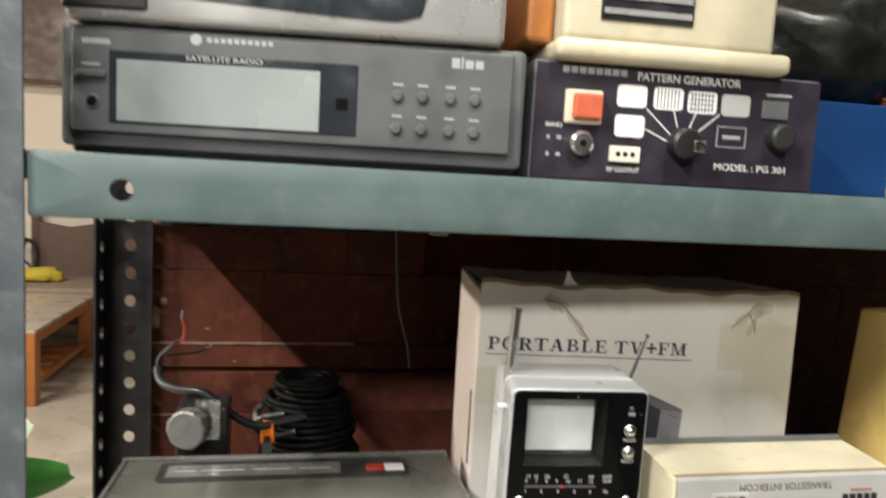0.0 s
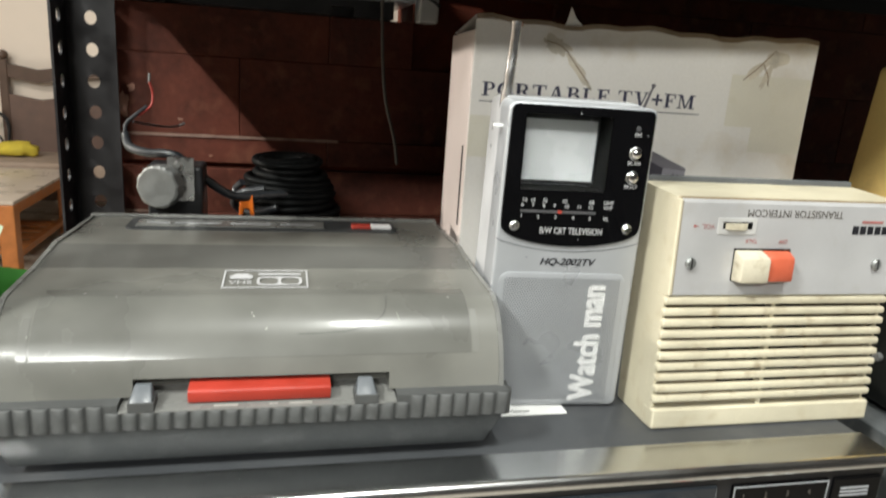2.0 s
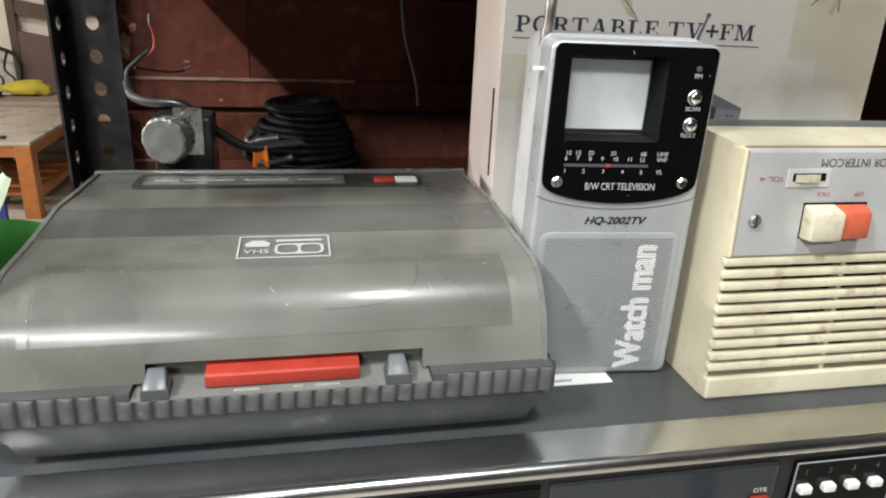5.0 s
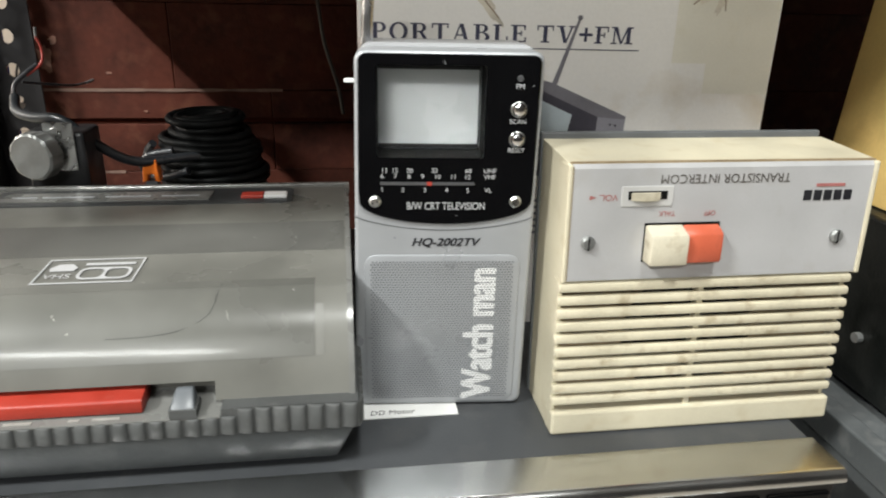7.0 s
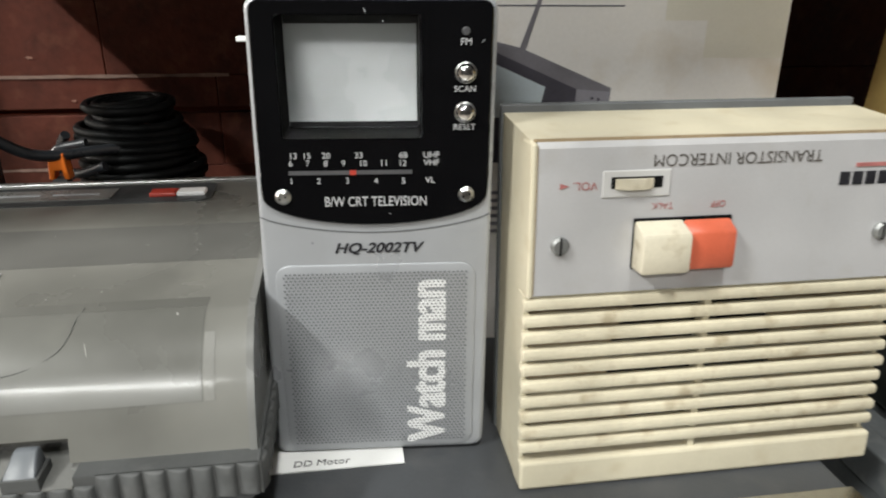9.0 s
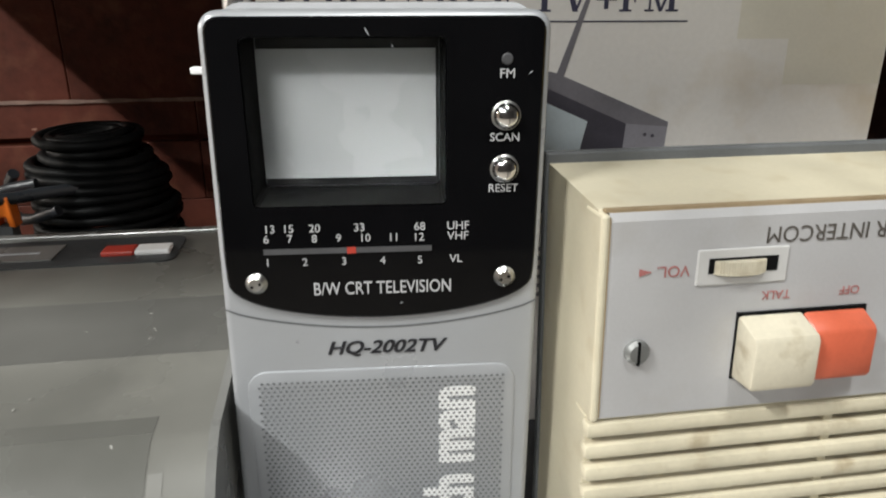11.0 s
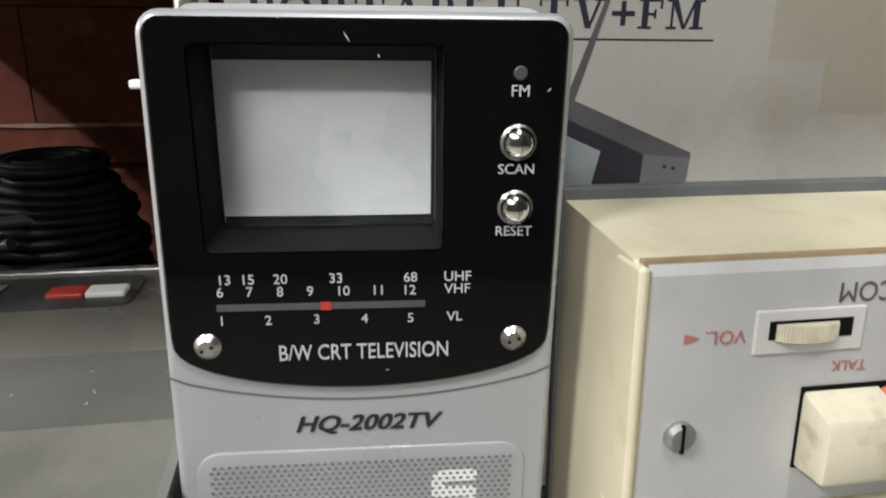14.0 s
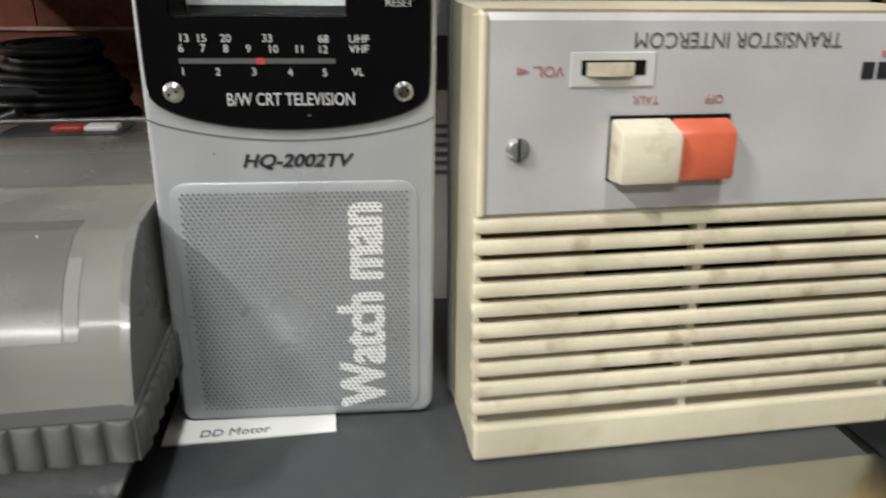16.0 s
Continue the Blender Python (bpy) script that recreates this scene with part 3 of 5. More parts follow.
for prof, x0, x1 in ((lid_line(), -0.1025, -0.0455), (notch, -0.0455, 0.0715), (lid_line(), 0.0715, 0.1275)):
    piece = prism(prof, x0, x1)
    tmp = bpy.data.meshes.new("tmp")
    piece.to_mesh(tmp)
    piece.free()
    lid.from_mesh(tmp)
    bpy.data.meshes.remove(tmp)
smooth(part("lid", lid, M_SMOKE, rw, "scuffed smoky lid"), 30)
for x0, x1 in ((-0.1048, -0.1024), (0.1274, 0.1298)):
    smooth(part("lid_edge", prism(lid_line(0.0010), x0, x1), M_SMOKE_RIM, rw, "paler lid edge"), 30)
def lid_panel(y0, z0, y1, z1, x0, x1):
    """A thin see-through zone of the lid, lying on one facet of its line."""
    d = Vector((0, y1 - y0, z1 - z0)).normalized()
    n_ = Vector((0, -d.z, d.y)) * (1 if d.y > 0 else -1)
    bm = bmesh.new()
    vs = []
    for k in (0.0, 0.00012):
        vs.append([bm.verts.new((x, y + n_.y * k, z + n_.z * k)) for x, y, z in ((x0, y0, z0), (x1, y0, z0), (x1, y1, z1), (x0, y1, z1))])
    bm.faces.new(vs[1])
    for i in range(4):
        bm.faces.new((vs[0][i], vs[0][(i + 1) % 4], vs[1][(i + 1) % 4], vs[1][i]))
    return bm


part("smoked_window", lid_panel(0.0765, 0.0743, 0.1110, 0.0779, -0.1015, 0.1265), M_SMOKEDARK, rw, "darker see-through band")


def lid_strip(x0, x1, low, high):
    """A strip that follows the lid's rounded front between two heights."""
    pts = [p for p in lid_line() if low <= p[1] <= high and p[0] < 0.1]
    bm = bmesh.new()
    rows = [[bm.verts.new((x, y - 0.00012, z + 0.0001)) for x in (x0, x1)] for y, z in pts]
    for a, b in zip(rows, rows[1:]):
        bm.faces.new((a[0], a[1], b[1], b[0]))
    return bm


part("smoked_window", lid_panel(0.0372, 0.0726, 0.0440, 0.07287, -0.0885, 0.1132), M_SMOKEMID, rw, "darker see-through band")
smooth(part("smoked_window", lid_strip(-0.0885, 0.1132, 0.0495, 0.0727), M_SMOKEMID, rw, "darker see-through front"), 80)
for x0, x1 in ((-0.0935, -0.0895), (0.1137, 0.1172)):
    smooth(part("inner_wall", lid_strip(x0, x1, 0.0500, 0.0682), M_SMOKE_LIP, rw, "paler inner wall showing through"), 80)


def lid_top(y):
    """Height of the lid's outer face at y."""
    pts = sorted(p for p in lid_line() if p[1] > 0.0500 and p[0] < 0.19)
    for (y0, z0), (y1, z1) in zip(pts, pts[1:]):
        if y0 <= y <= y1:
            return z0 + (z1 - z0) * (y - y0) / (y1 - y0)
    return 0.0763


# dust specks and short scuffs on the lid
for k in range(46):
    x, y = random.uniform(-0.098, 0.122), 0.0168 + 0.167 * random.random() ** 1.3
    if -0.012 < x < 0.035 and 0.04 < y < 0.076 or y > 0.150:
        continue
    turn = random.uniform(0, math.pi)
    size = random.uniform(0.0003, 0.0007) if k % 5 else random.uniform(0.0014, 0.0030)
    wide = 0.0003 if k % 5 else 0.00016
    speck = bmesh.new()
    ring = []
    for a in range(8):
        u, w = size * math.cos(math.pi * a / 4), wide * math.sin(math.pi * a / 4)
        px, py = x + u * math.cos(turn) - w * math.sin(turn), y + u * math.sin(turn) + w * math.cos(turn)
        ring.append(speck.verts.new((px, py, lid_top(py) + 0.00035)))
    speck.faces.new(ring)
    part("scratch" if k % 5 == 0 else "dust_speck", speck, M_DUST, rw)
part("back_ledge", rbox(-0.1055, 0.1305, 0.192, 0.1965, 0.070, 0.0770, 0.0008), M_SMOKE_RIM, rw)
# recess under the lid: a sloping grey floor, the pull bar and two catches
smooth(part("front_ledge", prism([(-0.0006, 0.0302), (0.0190, 0.0302), (0.0190, 0.0345), (0.0120, 0.0322), (0.0004, 0.0312), (-0.0006, 0.0308)], -0.0500, 0.0742), M_SMOKE_RIM, rw, "pale grey ledge below the pull bar"), 30)
for x0, x1 in ((-0.0200, -0.0005), (0.0045, 0.0120), (0.0135, 0.0330)):
    part("printed_bar", rbox(x0 + 0.010, x0 + 0.010 + (x1 - x0) * 0.55, 0.0010, 0.0026, 0.0311, 0.0316), M_DUST, rw)
bar = prism([(0.0036, 0.0322), (0.0185, 0.0322), (0.0185, 0.0396), (0.0150, 0.0398), (0.0046, 0.0384), (0.0036, 0.0376)], -0.0215, 0.0430)
bmesh.ops.bevel(bar, geom=bar.edges[:], offset=0.0006, segments=2, profile=0.5, affect="EDGES")
smooth(part("pull_bar", bar, M_RED, rw, "red plastic bar"), 30)
for x in (-0.0452, 0.0550):
    cheek = bmesh.new()
    low = [cheek.verts.new((x + u, y, z)) for u, y, z in ((-0.0006, -0.0008, 0.0352), (0.0096, -0.0008, 0.0352), (0.0090, 0.0100, 0.0352), (0.0, 0.0100, 0.0352))]
    top = [cheek.verts.new((x + u, y, z)) for u, y, z in ((0.0010, 0.0072, 0.0406), (0.0080, 0.0072, 0.0406), (0.0080, 0.0100, 0.0402), (0.0010, 0.0100, 0.0402))]
    for i in range(4):
        cheek.faces.new((low[i], low[(i + 1) % 4], top[(i + 1) % 4], top[i]))
    cheek.faces.new(low)
    cheek.faces.new(top)
    bmesh.ops.bevel(cheek, geom=cheek.edges[:], offset=0.0008, segments=2, profile=0.5, affect="EDGES")
    latch = smooth(part("latch", cheek, M_LATCH, rw, "blue-grey sloping latch"))
    part("latch_foot", rbox(x - 0.0010, x + 0.0102, -0.0009, 0.0100, 0.0306, 0.0353, 0.0004), M_RIB, latch, "dark latch foot")
# hairline crack across the lid
crack = []
for x, y in ((0.0725, 0.0400), (0.0715, 0.0330), (0.0705, 0.0270), (0.0670, 0.0225), (0.0570, 0.0190), (0.0430, 0.0178), (0.0280, 0.0176)):
    crack.append((x, y, lid_top(y) + 0.0003))
part("crack", pipe(crack, 0.00011, 5, 5), M_RWBASE, rw, "dark hairline crack")
# slot with slider at the back of the lid
slot = slab(rounded(-0.0770, 0.0955, 0.1530, 0.1850, 0.005), -0.0002, 0.0008)
bmesh.ops.transform(slot, matrix=Matrix(((1, 0, 0, 0), (0, 0, 1, 0), (0, -1, 0, 0.0766), (0, 0, 0, 1))), verts=slot.verts)
part("counter_slot", slot, M_RWBASE, rw, "dark recessed slot")
part("inner_strip", rbox(-0.0715, 0.0470, 0.160, 0.1780, 0.0765, 0.0773), M_SMOKE_RIM, rw)
for x0, x1 in ((-0.066, -0.052), (-0.049, -0.020), (-0.014, 0.012), (0.018, 0.040)):
    part("printed_bar", rbox(x0, x1, 0.1675, 0.1695, 0.0772, 0.0775), M_DIMPRINT, rw)
part("slider", rbox(0.0655, 0.0785, 0.1610, 0.1700, 0.0764, 0.0788, 0.0008), M_RED, rw, "red slider end")
part("slider", rbox(0.0787, 0.0925, 0.1610, 0.1700, 0.0764, 0.0788, 0.0008), M_WHITE, rw, "white slider end")
# printed format mark
LZ = 0.0


def flat(rows, z=LZ):
    bm = bmesh.new()
    for x0, x1, y0, y1 in rows:
        cuboid(bm, x0, x1, y0, y1, z, z + 0.00025)
    return bm


TILT_M = Matrix.Translation((0, 0.0455, 0.0733)) @ pose(0, 0, 0, 2.2, 0, 0)
frame_line = flat([(-0.0100, 0.0330, 0.0258, 0.0268), (-0.0100, 0.0330, 0.0, 0.0010), (-0.0100, -0.0092, 0.0010, 0.0258), (0.0322, 0.0330, 0.0010, 0.0258)])
bar_line = flat([(0.0075, 0.0295, 0.0195, 0.0218)])
reels = slab(rounded(0.0070, 0.0300, 0.0040, 0.0165, 0.004, 4), 0.0, 0.00025, [rounded(0.0084, 0.0178, 0.0054, 0.0151, 0.0028, 3), rounded(0.0192, 0.0286, 0.0054, 0.0151, 0.0028, 3)])
bmesh.ops.transform(reels, matrix=Matrix(((1, 0, 0, 0), (0, 0, 1, 0), (0, 1, 0, 0), (0, 0, 0, 1))), verts=reels.verts)
roof = slab([(-0.0062, 0.0135), (0.0042, 0.0135), (0.0050, 0.0170), (0.0018, 0.0210), (-0.0038, 0.0210), (-0.0070, 0.0170)], 0.0, 0.00025)
bmesh.ops.transform(roof, matrix=Matrix(((1, 0, 0, 0), (0, 0, 1, 0), (0, 1, 0, 0), (0, 0, 0, 1))), verts=roof.verts)
for piece in (frame_line, bar_line, reels, roof):
    part("printed_mark", piece, M_PRINT, rw, "white printed format mark").matrix_local = TILT_M
lettering("VHS", 0.0066, TILT_M @ Matrix.Translation((-0.0012, 0.0075, 0.0002)), M_PRINT, rw)
# ---- handheld television ----
TW = 0.0827
tv = thing("portable_television", pose(0.131, 0.3665, 0.9690, 0, 0, -4.4), "silver handheld black-and-white television with black front panel", "portable television")


def tv_left(v):
    return -0.0008 + 0.0030 * v / 0.174


def tv_right(v):
    return 0.0824 + 0.0013 * v / 0.174


def taper(loop):
    out = []
    for u, v in loop:
        k = u / TW
        out.append((tv_left(v) + k * (tv_right(v) - tv_left(v)), v))
    return out


window = rounded(0.0112, 0.0587, 0.1275, 0.1677, 0.0012, 2)
case = slab(taper(rounded(0, TW, 0, 0.1735, 0.0045)), 0.0, 0.0195, [window], r=0.0020, seg=3)
smooth(part("case", case, M_TVSILVER, tv, "silver plastic case"))
back = slab(taper(rounded(0.0006, TW - 0.0006, 0.0006, 0.1750, 0.0060)), 0.0197, 0.0480)
smooth(part("back_shell", back, M_TVSIDE, tv, "pale rear shell"))
outline = []
for i in range(25):
    k = 0.5 - 0.5 * math.cos(math.pi * i / 24)
    u = 0.0018 + (TW - 0.0036) * k
    outline.append((u, 0.1090 - 0.0121 * math.sin(math.pi * k) ** 0.38))
outline += [(TW - 0.0016, 0.1150), *[p for p in rounded(0.0016, TW - 0.0016, 0.12, 0.1722, 0.0035) if p[1] > 0.15], (0.0016, 0.1150)]
panel = slab(taper(outline), -0.0012, 0.0004, [window], r=0.0005, seg=1)
part("front_panel", panel, M_BLACKGLOSS, tv, "glossy black bezel")
shaft = bmesh.new()
for loop, y in ((rounded(0.0115, 0.0584, 0.1278, 0.1674, 0.0012, 2), -0.0011), (rounded(0.0114, 0.0585, 0.1277, 0.1675, 0.0012, 2), 0.0185)):
    for u, v in loop:
        shaft.verts.new((u, y, v))
shaft.verts.ensure_lookup_table()
n = len(window)
for i in range(n):
    shaft.faces.new((shaft.verts[i], shaft.verts[(i + 1) % n], shaft.verts[n + (i + 1) % n], shaft.verts[n + i]))
part("screen_hood", shaft, M_DARKHOLE, tv)
part("mask", rbox(0.0116, 0.0583, 0.0186, 0.0194, 0.1279, 0.1673), M_BLACK, tv)
crt = bmesh.new()
grid = [[crt.verts.new((0.0115 + 0.0459 * i / 12, 0.0182 - 0.0014 * math.cos((i / 12 - 0.5) * 2.6) * math.cos((j / 10 - 0.5) * 2.6), 0.1302 + 0.0337 * j / 10)) for j in range(11)] for i in range(13)]
for i in range(12):
    for j in range(10):
        crt.faces.new((grid[i][j], grid[i + 1][j], grid[i + 1][j + 1], grid[i][j + 1]))
smooth(part("picture_tube", crt, M_CRT, tv, "pale grey unlit picture tube"))
pane = part("screen_pane", rbox(0.0113, 0.0586, -0.0006, -0.0001, 0.1276, 0.1676), M_GLASS, tv, "clear window pane")
pane.visible_shadow = False
for u, v in ((0.0731, 0.1494), (0.0730, 0.1363)):
    smooth(part("push_button", disc(u, v, 0.0031, -0.0036, 0, 28, 0.0012), M_CHROME, tv, "chrome push button"), 100)
    smooth(part("button_ring", disc(u, v, 0.0036, -0.0016, 0, 20, 0.0004), M_STEEL, tv))
part("indicator", disc(0.0730, 0.1626, 0.0014, -0.0016, 0, 12, 0.0003), M_DIALGREY, tv, "dark indicator lamp")
for u in (0.0102, 0.0738):
    smooth(part("screw", disc(u, 0.1077, 0.0028, -0.0026, 0, 18, 0.0011), M_STEEL, tv, "bright screw head"))
    for k in (-1, 1):
        part("screw_hole", disc(u + 0.0010 * k, 0.1076 + 0.0004 * k, 0.00040, -0.00275, -0.0020, 8), M_DARKHOLE, tv)
PY = -0.00135
for txt, u, v, s in (("FM", 0.0731, 0.1592, 0.0034), ("SCAN", 0.0729, 0.1441, 0.0031), ("RESET", 0.0728, 0.1314, 0.0031), ("UHF", 0.0616, 0.1219, 0.0033), ("VHF", 0.0616, 0.1192, 0.0033), ("VL", 0.0611, 0.1130, 0.0033),
                     ("13", 0.0146, 0.1220, 0.0032), ("15", 0.0192, 0.1220, 0.0032), ("20", 0.0257, 0.1220, 0.0032), ("33", 0.0368, 0.1220, 0.0032), ("68", 0.0519, 0.1219, 0.0032),
                     ("6", 0.0136, 0.1194, 0.0032), ("7", 0.0194, 0.1194, 0.0032), ("8", 0.0255, 0.1193, 0.0032), ("9", 0.0315, 0.1193, 0.0032), ("10", 0.0381, 0.1192, 0.0032), ("11", 0.0453, 0.1192, 0.0032), ("12", 0.0516, 0.1191, 0.0032),
                     ("1", 0.0135, 0.1132, 0.0032), ("2", 0.0228, 0.1131, 0.0032), ("3", 0.0326, 0.1131, 0.0032), ("4", 0.0424, 0.1130, 0.0032), ("5", 0.0519, 0.1129, 0.0032)):
    lettering(txt, s * 0.92, on_front(u, v, PY), M_PRINT, tv, bold=0.008)
lettering("B/W CRT TELEVISION", 0.0050, on_front(0.0422, 0.1055, PY), M_PRINT, tv, bold=0.008, width=0.0353)
part("dial_bar", rbox(0.0127, 0.0549, PY - 0.0001, -0.0011, 0.1154, 0.1168), M_DIALGREY, tv, "grey tuning scale bar")
part("dial_pointer", rbox(0.0335, 0.0357, PY - 0.0003, -0.0011, 0.1153, 0.1169), M_RED, tv, "red tuning pointer")
lettering("HQ-2002TV", 0.0054, on_front(0.0421, 0.0877, -0.0002), M_BLACKPRINT, tv, bold=0.034, shear=0.3, width=0.0322)
seam = bmesh.new()
for i in range(24):
    k0, k1 = i / 24, (i + 1) / 24
    z0, z1 = (0.1000 - 0.0065 * math.sin(math.pi * k) ** 0.7 for k in (k0, k1))
    v = [seam.verts.new((k * TW * 0.985 + 0.0012, y, z + dz)) for k, z in ((k0, z0), (k1, z1)) for y in (-0.00015, 0.0003) for dz in (0, 0.0005)]
    seam.faces.new((v[0], v[1], v[5], v[4]))
part("seam", seam, M_BACKPLATE, tv)
# perforated grille
gp = slab(rounded(0.0048, 0.0778, 0.0022, 0.0815, 0.0055), -0.0006, 0.0004, r=0.0005, seg=2)
smooth(part("speaker_grille", gp, M_TVSILVER, tv, "perforated silver grille"))
dots = bmesh.new()
row = 0
z = 0.0052
while z < 0.0790:
    x = 0.0080 + (0.0008 if row % 2 else 0)
    while x < 0.0748:
        vs = [dots.verts.new((x + 0.00046 * math.cos(math.pi * k / 3), -0.00098, z + 0.00036 * math.sin(math.pi * k / 3))) for k in range(6)]
        dots.faces.new(vs)
        x += 0.0016
    z += 0.00128
    row += 1
tagged(part("perforation", dots, M_PERF, tv, "tiny dark grille holes"), kind="stuff")
lettering("Watch man", 0.0205, on_front(0.0602, 0.0398, -0.00066, 90), M_WHITE, tv, bold=0.055, width=0.0712)
part("antenna", pipe([(0.0063, 0.026, 0.170), (0.0070, 0.0265, 0.186), (0.0088, 0.0280, 0.2115)], 0.0028, 16, 2), M_ANTENNA, tv, "chrome telescopic antenna")
part("antenna_sleeve", pipe([(0.0062, 0.026, 0.168), (0.0066, 0.0262, 0.1765)], 0.0036, 16, 2), M_ANTENNA, tv)
part("antenna_tip", pipe([(0.0088, 0.0280, 0.2110), (0.0089, 0.0281, 0.2135)], 0.0033, 16, 2), M_ANTENNA, tv)
part("side_tab", rbox(-0.0030, 0.0060, 0.010, 0.013, 0.1585, 0.1602, 0.0004), M_WHITE, tv, "small white side tab")
part("side_wheel", rbox(0.0810, 0.0850, 0.012, 0.022, 0.128, 0.146, 0.0010), M_STEEL, tv, "ribbed side control")
part("side_wheel", rbox(0.0805, 0.0845, 0.012, 0.022, 0.100, 0.116, 0.0010), M_BLACK, tv)

for u, v, du, dv in ((0.0398, 0.1700, 0.0012, -0.0022), (0.0460, 0.1660, 0.0004, -0.0008), (0.0792, 0.1600, -0.0010, -0.0010), (0.0240, 0.1470, 0.0006, 0.0002), (0.0180, 0.1525, 0.0003, 0.0006), (0.0465, 0.1010, 0.0009, 0.0002), (0.0285, 0.1725, -0.0005, -0.0006)):
    sc = bmesh.new()
    q = Vector((-dv, 0, du)).normalized() * 0.00016
    sc.faces.new([sc.verts.new(p) for p in ((u, -0.00128, v), (u + du / 2 + q.x, -0.00128, v + dv / 2 + q.z), (u + du, -0.00128, v + dv), (u + du / 2 - q.x, -0.00128, v + dv / 2 - q.z))])
    part("scratch", sc, M_DIMPRINT, tv)

# card under the television
card = single("paper_card", rbox(0.126, 0.1805, 0.3545, 0.392, 0.9683, 0.9689), M_PAPER, "white printed paper card lying on the recorder", "card")
lettering("DD Motor", 0.0052, Matrix.Translation((0.148, 0.3585, 0.9690)), M_BLACKPRINT, card, shear=0.1, width=0.022)

# ---- intercom ----
ic = thing("intercom", pose(0.2220, 0.3320, 0.9685, -3.0, 0, 0), "yellowed cream intercom box standing upside down", "intercom")
IW, IH = 0.1440, 0.1320
cone = [(0.0660 + 0.0330 * math.cos(2 * math.pi * i / 40), 0.0470 + 0.0330 * math.sin(2 * math.pi * i / 40)) for i in range(40)]
# backing is browner than the housing to carry the shade behind the slats
part("grille_backing", slab(rounded(0.003, IW - 0.004, 0.010, 0.080, 0.001, 1), 0.0078, 0.0092, [cone]), M_GRIME_SHADE, ic, "grimy cream backing, slat shade in its colour, with a round speaker opening")
part("speaker_cloth", rbox(0.030, 0.102, 0.0094, 0.0099, 0.0115, 0.0800), M_DARKHOLE, ic, "black speaker cloth")
part("housing", prism([(0.0100, 0.0), (0.0420, 0.0), (0.0420, IH + 0.0030), (0.0040, IH - 0.0010), (0.0020, IH - 0.0030), (0.0020, 0.0768), (0.0100, 0.0768)], 0.0, IW), M_CREAM, ic, "yellowed cream housing")
for x0, x1 in ((-0.0004, 0.0017), (IW - 0.0021, IW + 0.0004)):
    part("side_rim", rbox(x0, x1, -0.0002, 0.0110, 0.0772, IH - 0.0015, 0.0008), M_CREAM, ic)
part("side_wall", rbox(-0.0004, 0.0016, 0.0035, 0.0110, 0.0, 0.0772, 0.0004), M_CREAM, ic)
part("side_wall", rbox(IW - 0.0050, IW - 0.0030, 0.0035, 0.0110, 0.0, 0.0772, 0.0004), M_CREAM, ic)
plate = prism([(0.0004, 0.0780), (0.0004, IH - 0.0035), (0.0014, IH - 0.0015), (0.0034, IH - 0.0015), (0.0034, 0.0780)], 0.0018, IW - 0.0022)
smooth(part("face_plate", plate, M_ALU, ic, "scuffed aluminium face plate"), 20)
part("grime_line", rbox(0.0010, IW - 0.0012, 0.0016, 0.0036, IH - 0.0015, IH - 0.0007), M_GRIME_SHADE, ic, "brown grime along the plate")
part("grime_line", rbox(0.0015, 0.0019, 0.0001, 0.0020, 0.0785, IH - 0.0024), M_GRIME_SHADE, ic)
part("bottom_bar", rbox(-0.0006, IW - 0.0016, 0.0, 0.0110, 0.0, 0.0118, 0.0012), M_CREAM, ic)
one = None
for i in range(10):
    zc = 0.0745 - 0.00632 * i
    if one is None:
        one = smooth(part("slat", rbox(-0.0012, IW - 0.0020, 0.0, 0.0050, -0.00222, 0.00222, 0.0015), M_CREAMSLAT, ic))
        s = one
    else:
        s = new("slat", one.data)
        s.parent = ic
    s.location = (0, 0.0003 * math.sin(2.1 * i), zc + 0.0001 * math.sin(3.7 * i))
part("centre_bar", rbox(0.0660, 0.0685, 0.0020, 0.0070, 0.010, 0.0780), M_CREAM, ic)
part("rear_plate", rbox(-0.0010, IW - 0.0010, 0.0420, 0.0455, -0.0002, IH + 0.0062, 0.0008), M_BACKPLATE, ic, "dark grey rear plate")
for name, x0, x1, face, material, label in (("talk_button", 0.0362, 0.0533, -0.0084, M_IVORY, "grubby ivory push button"), ("off_button", 0.0535, 0.0706, -0.0056, M_ORANGERED, "orange-red push button")):
    key = prism([(face + 0.0006, 0.0868), (face, 0.0880), (face, 0.0990), (face + 0.0008, 0.1004), (0.0010, 0.1036), (0.0010, 0.0864)], x0, x1)
    bmesh.ops.bevel(key, geom=[e for e in key.edges if abs(e.verts[0].co.x - e.verts[1].co.x) < 1e-6], offset=0.0008, segments=2, profile=0.5, affect="EDGES")
    smooth(part(name, key, material, ic, label), 35)
part("button_well", rbox(0.0358, 0.0709, -0.0001, 0.0010, 0.0863, 0.1041), M_DARKHOLE, ic)
part("volume_bezel", rbox(0.0240, 0.0474, -0.0001, 0.0010, 0.1117, 0.1207, 0.0003), M_BEZEL, ic, "pale translucent bezel")
part("volume_slot", rbox(0.0268, 0.0446, -0.0003, 0.0008, 0.1148, 0.1186), M_DARKHOLE, ic)
wheel, knurls = bmesh.new(), []
for i in range(22):
    x = 0.0282 + 0.0006 * i
    d = 0.0026 * math.sin(math.pi * (i + 0.5) / 22) ** 0.5
    knurls.append((x, x + 0.00045, -d, 0.0006, 0.1146, 0.1180))
cuboid(wheel, 0.0284, 0.0412, -0.0009, 0.0006, 0.1148, 0.1178)
thumb = part("volume_wheel", wheel, M_IVORY, ic, "ribbed ivory thumbwheel")
for r in knurls:
    part("knurl", rbox(*r), M_IVORY, thumb)
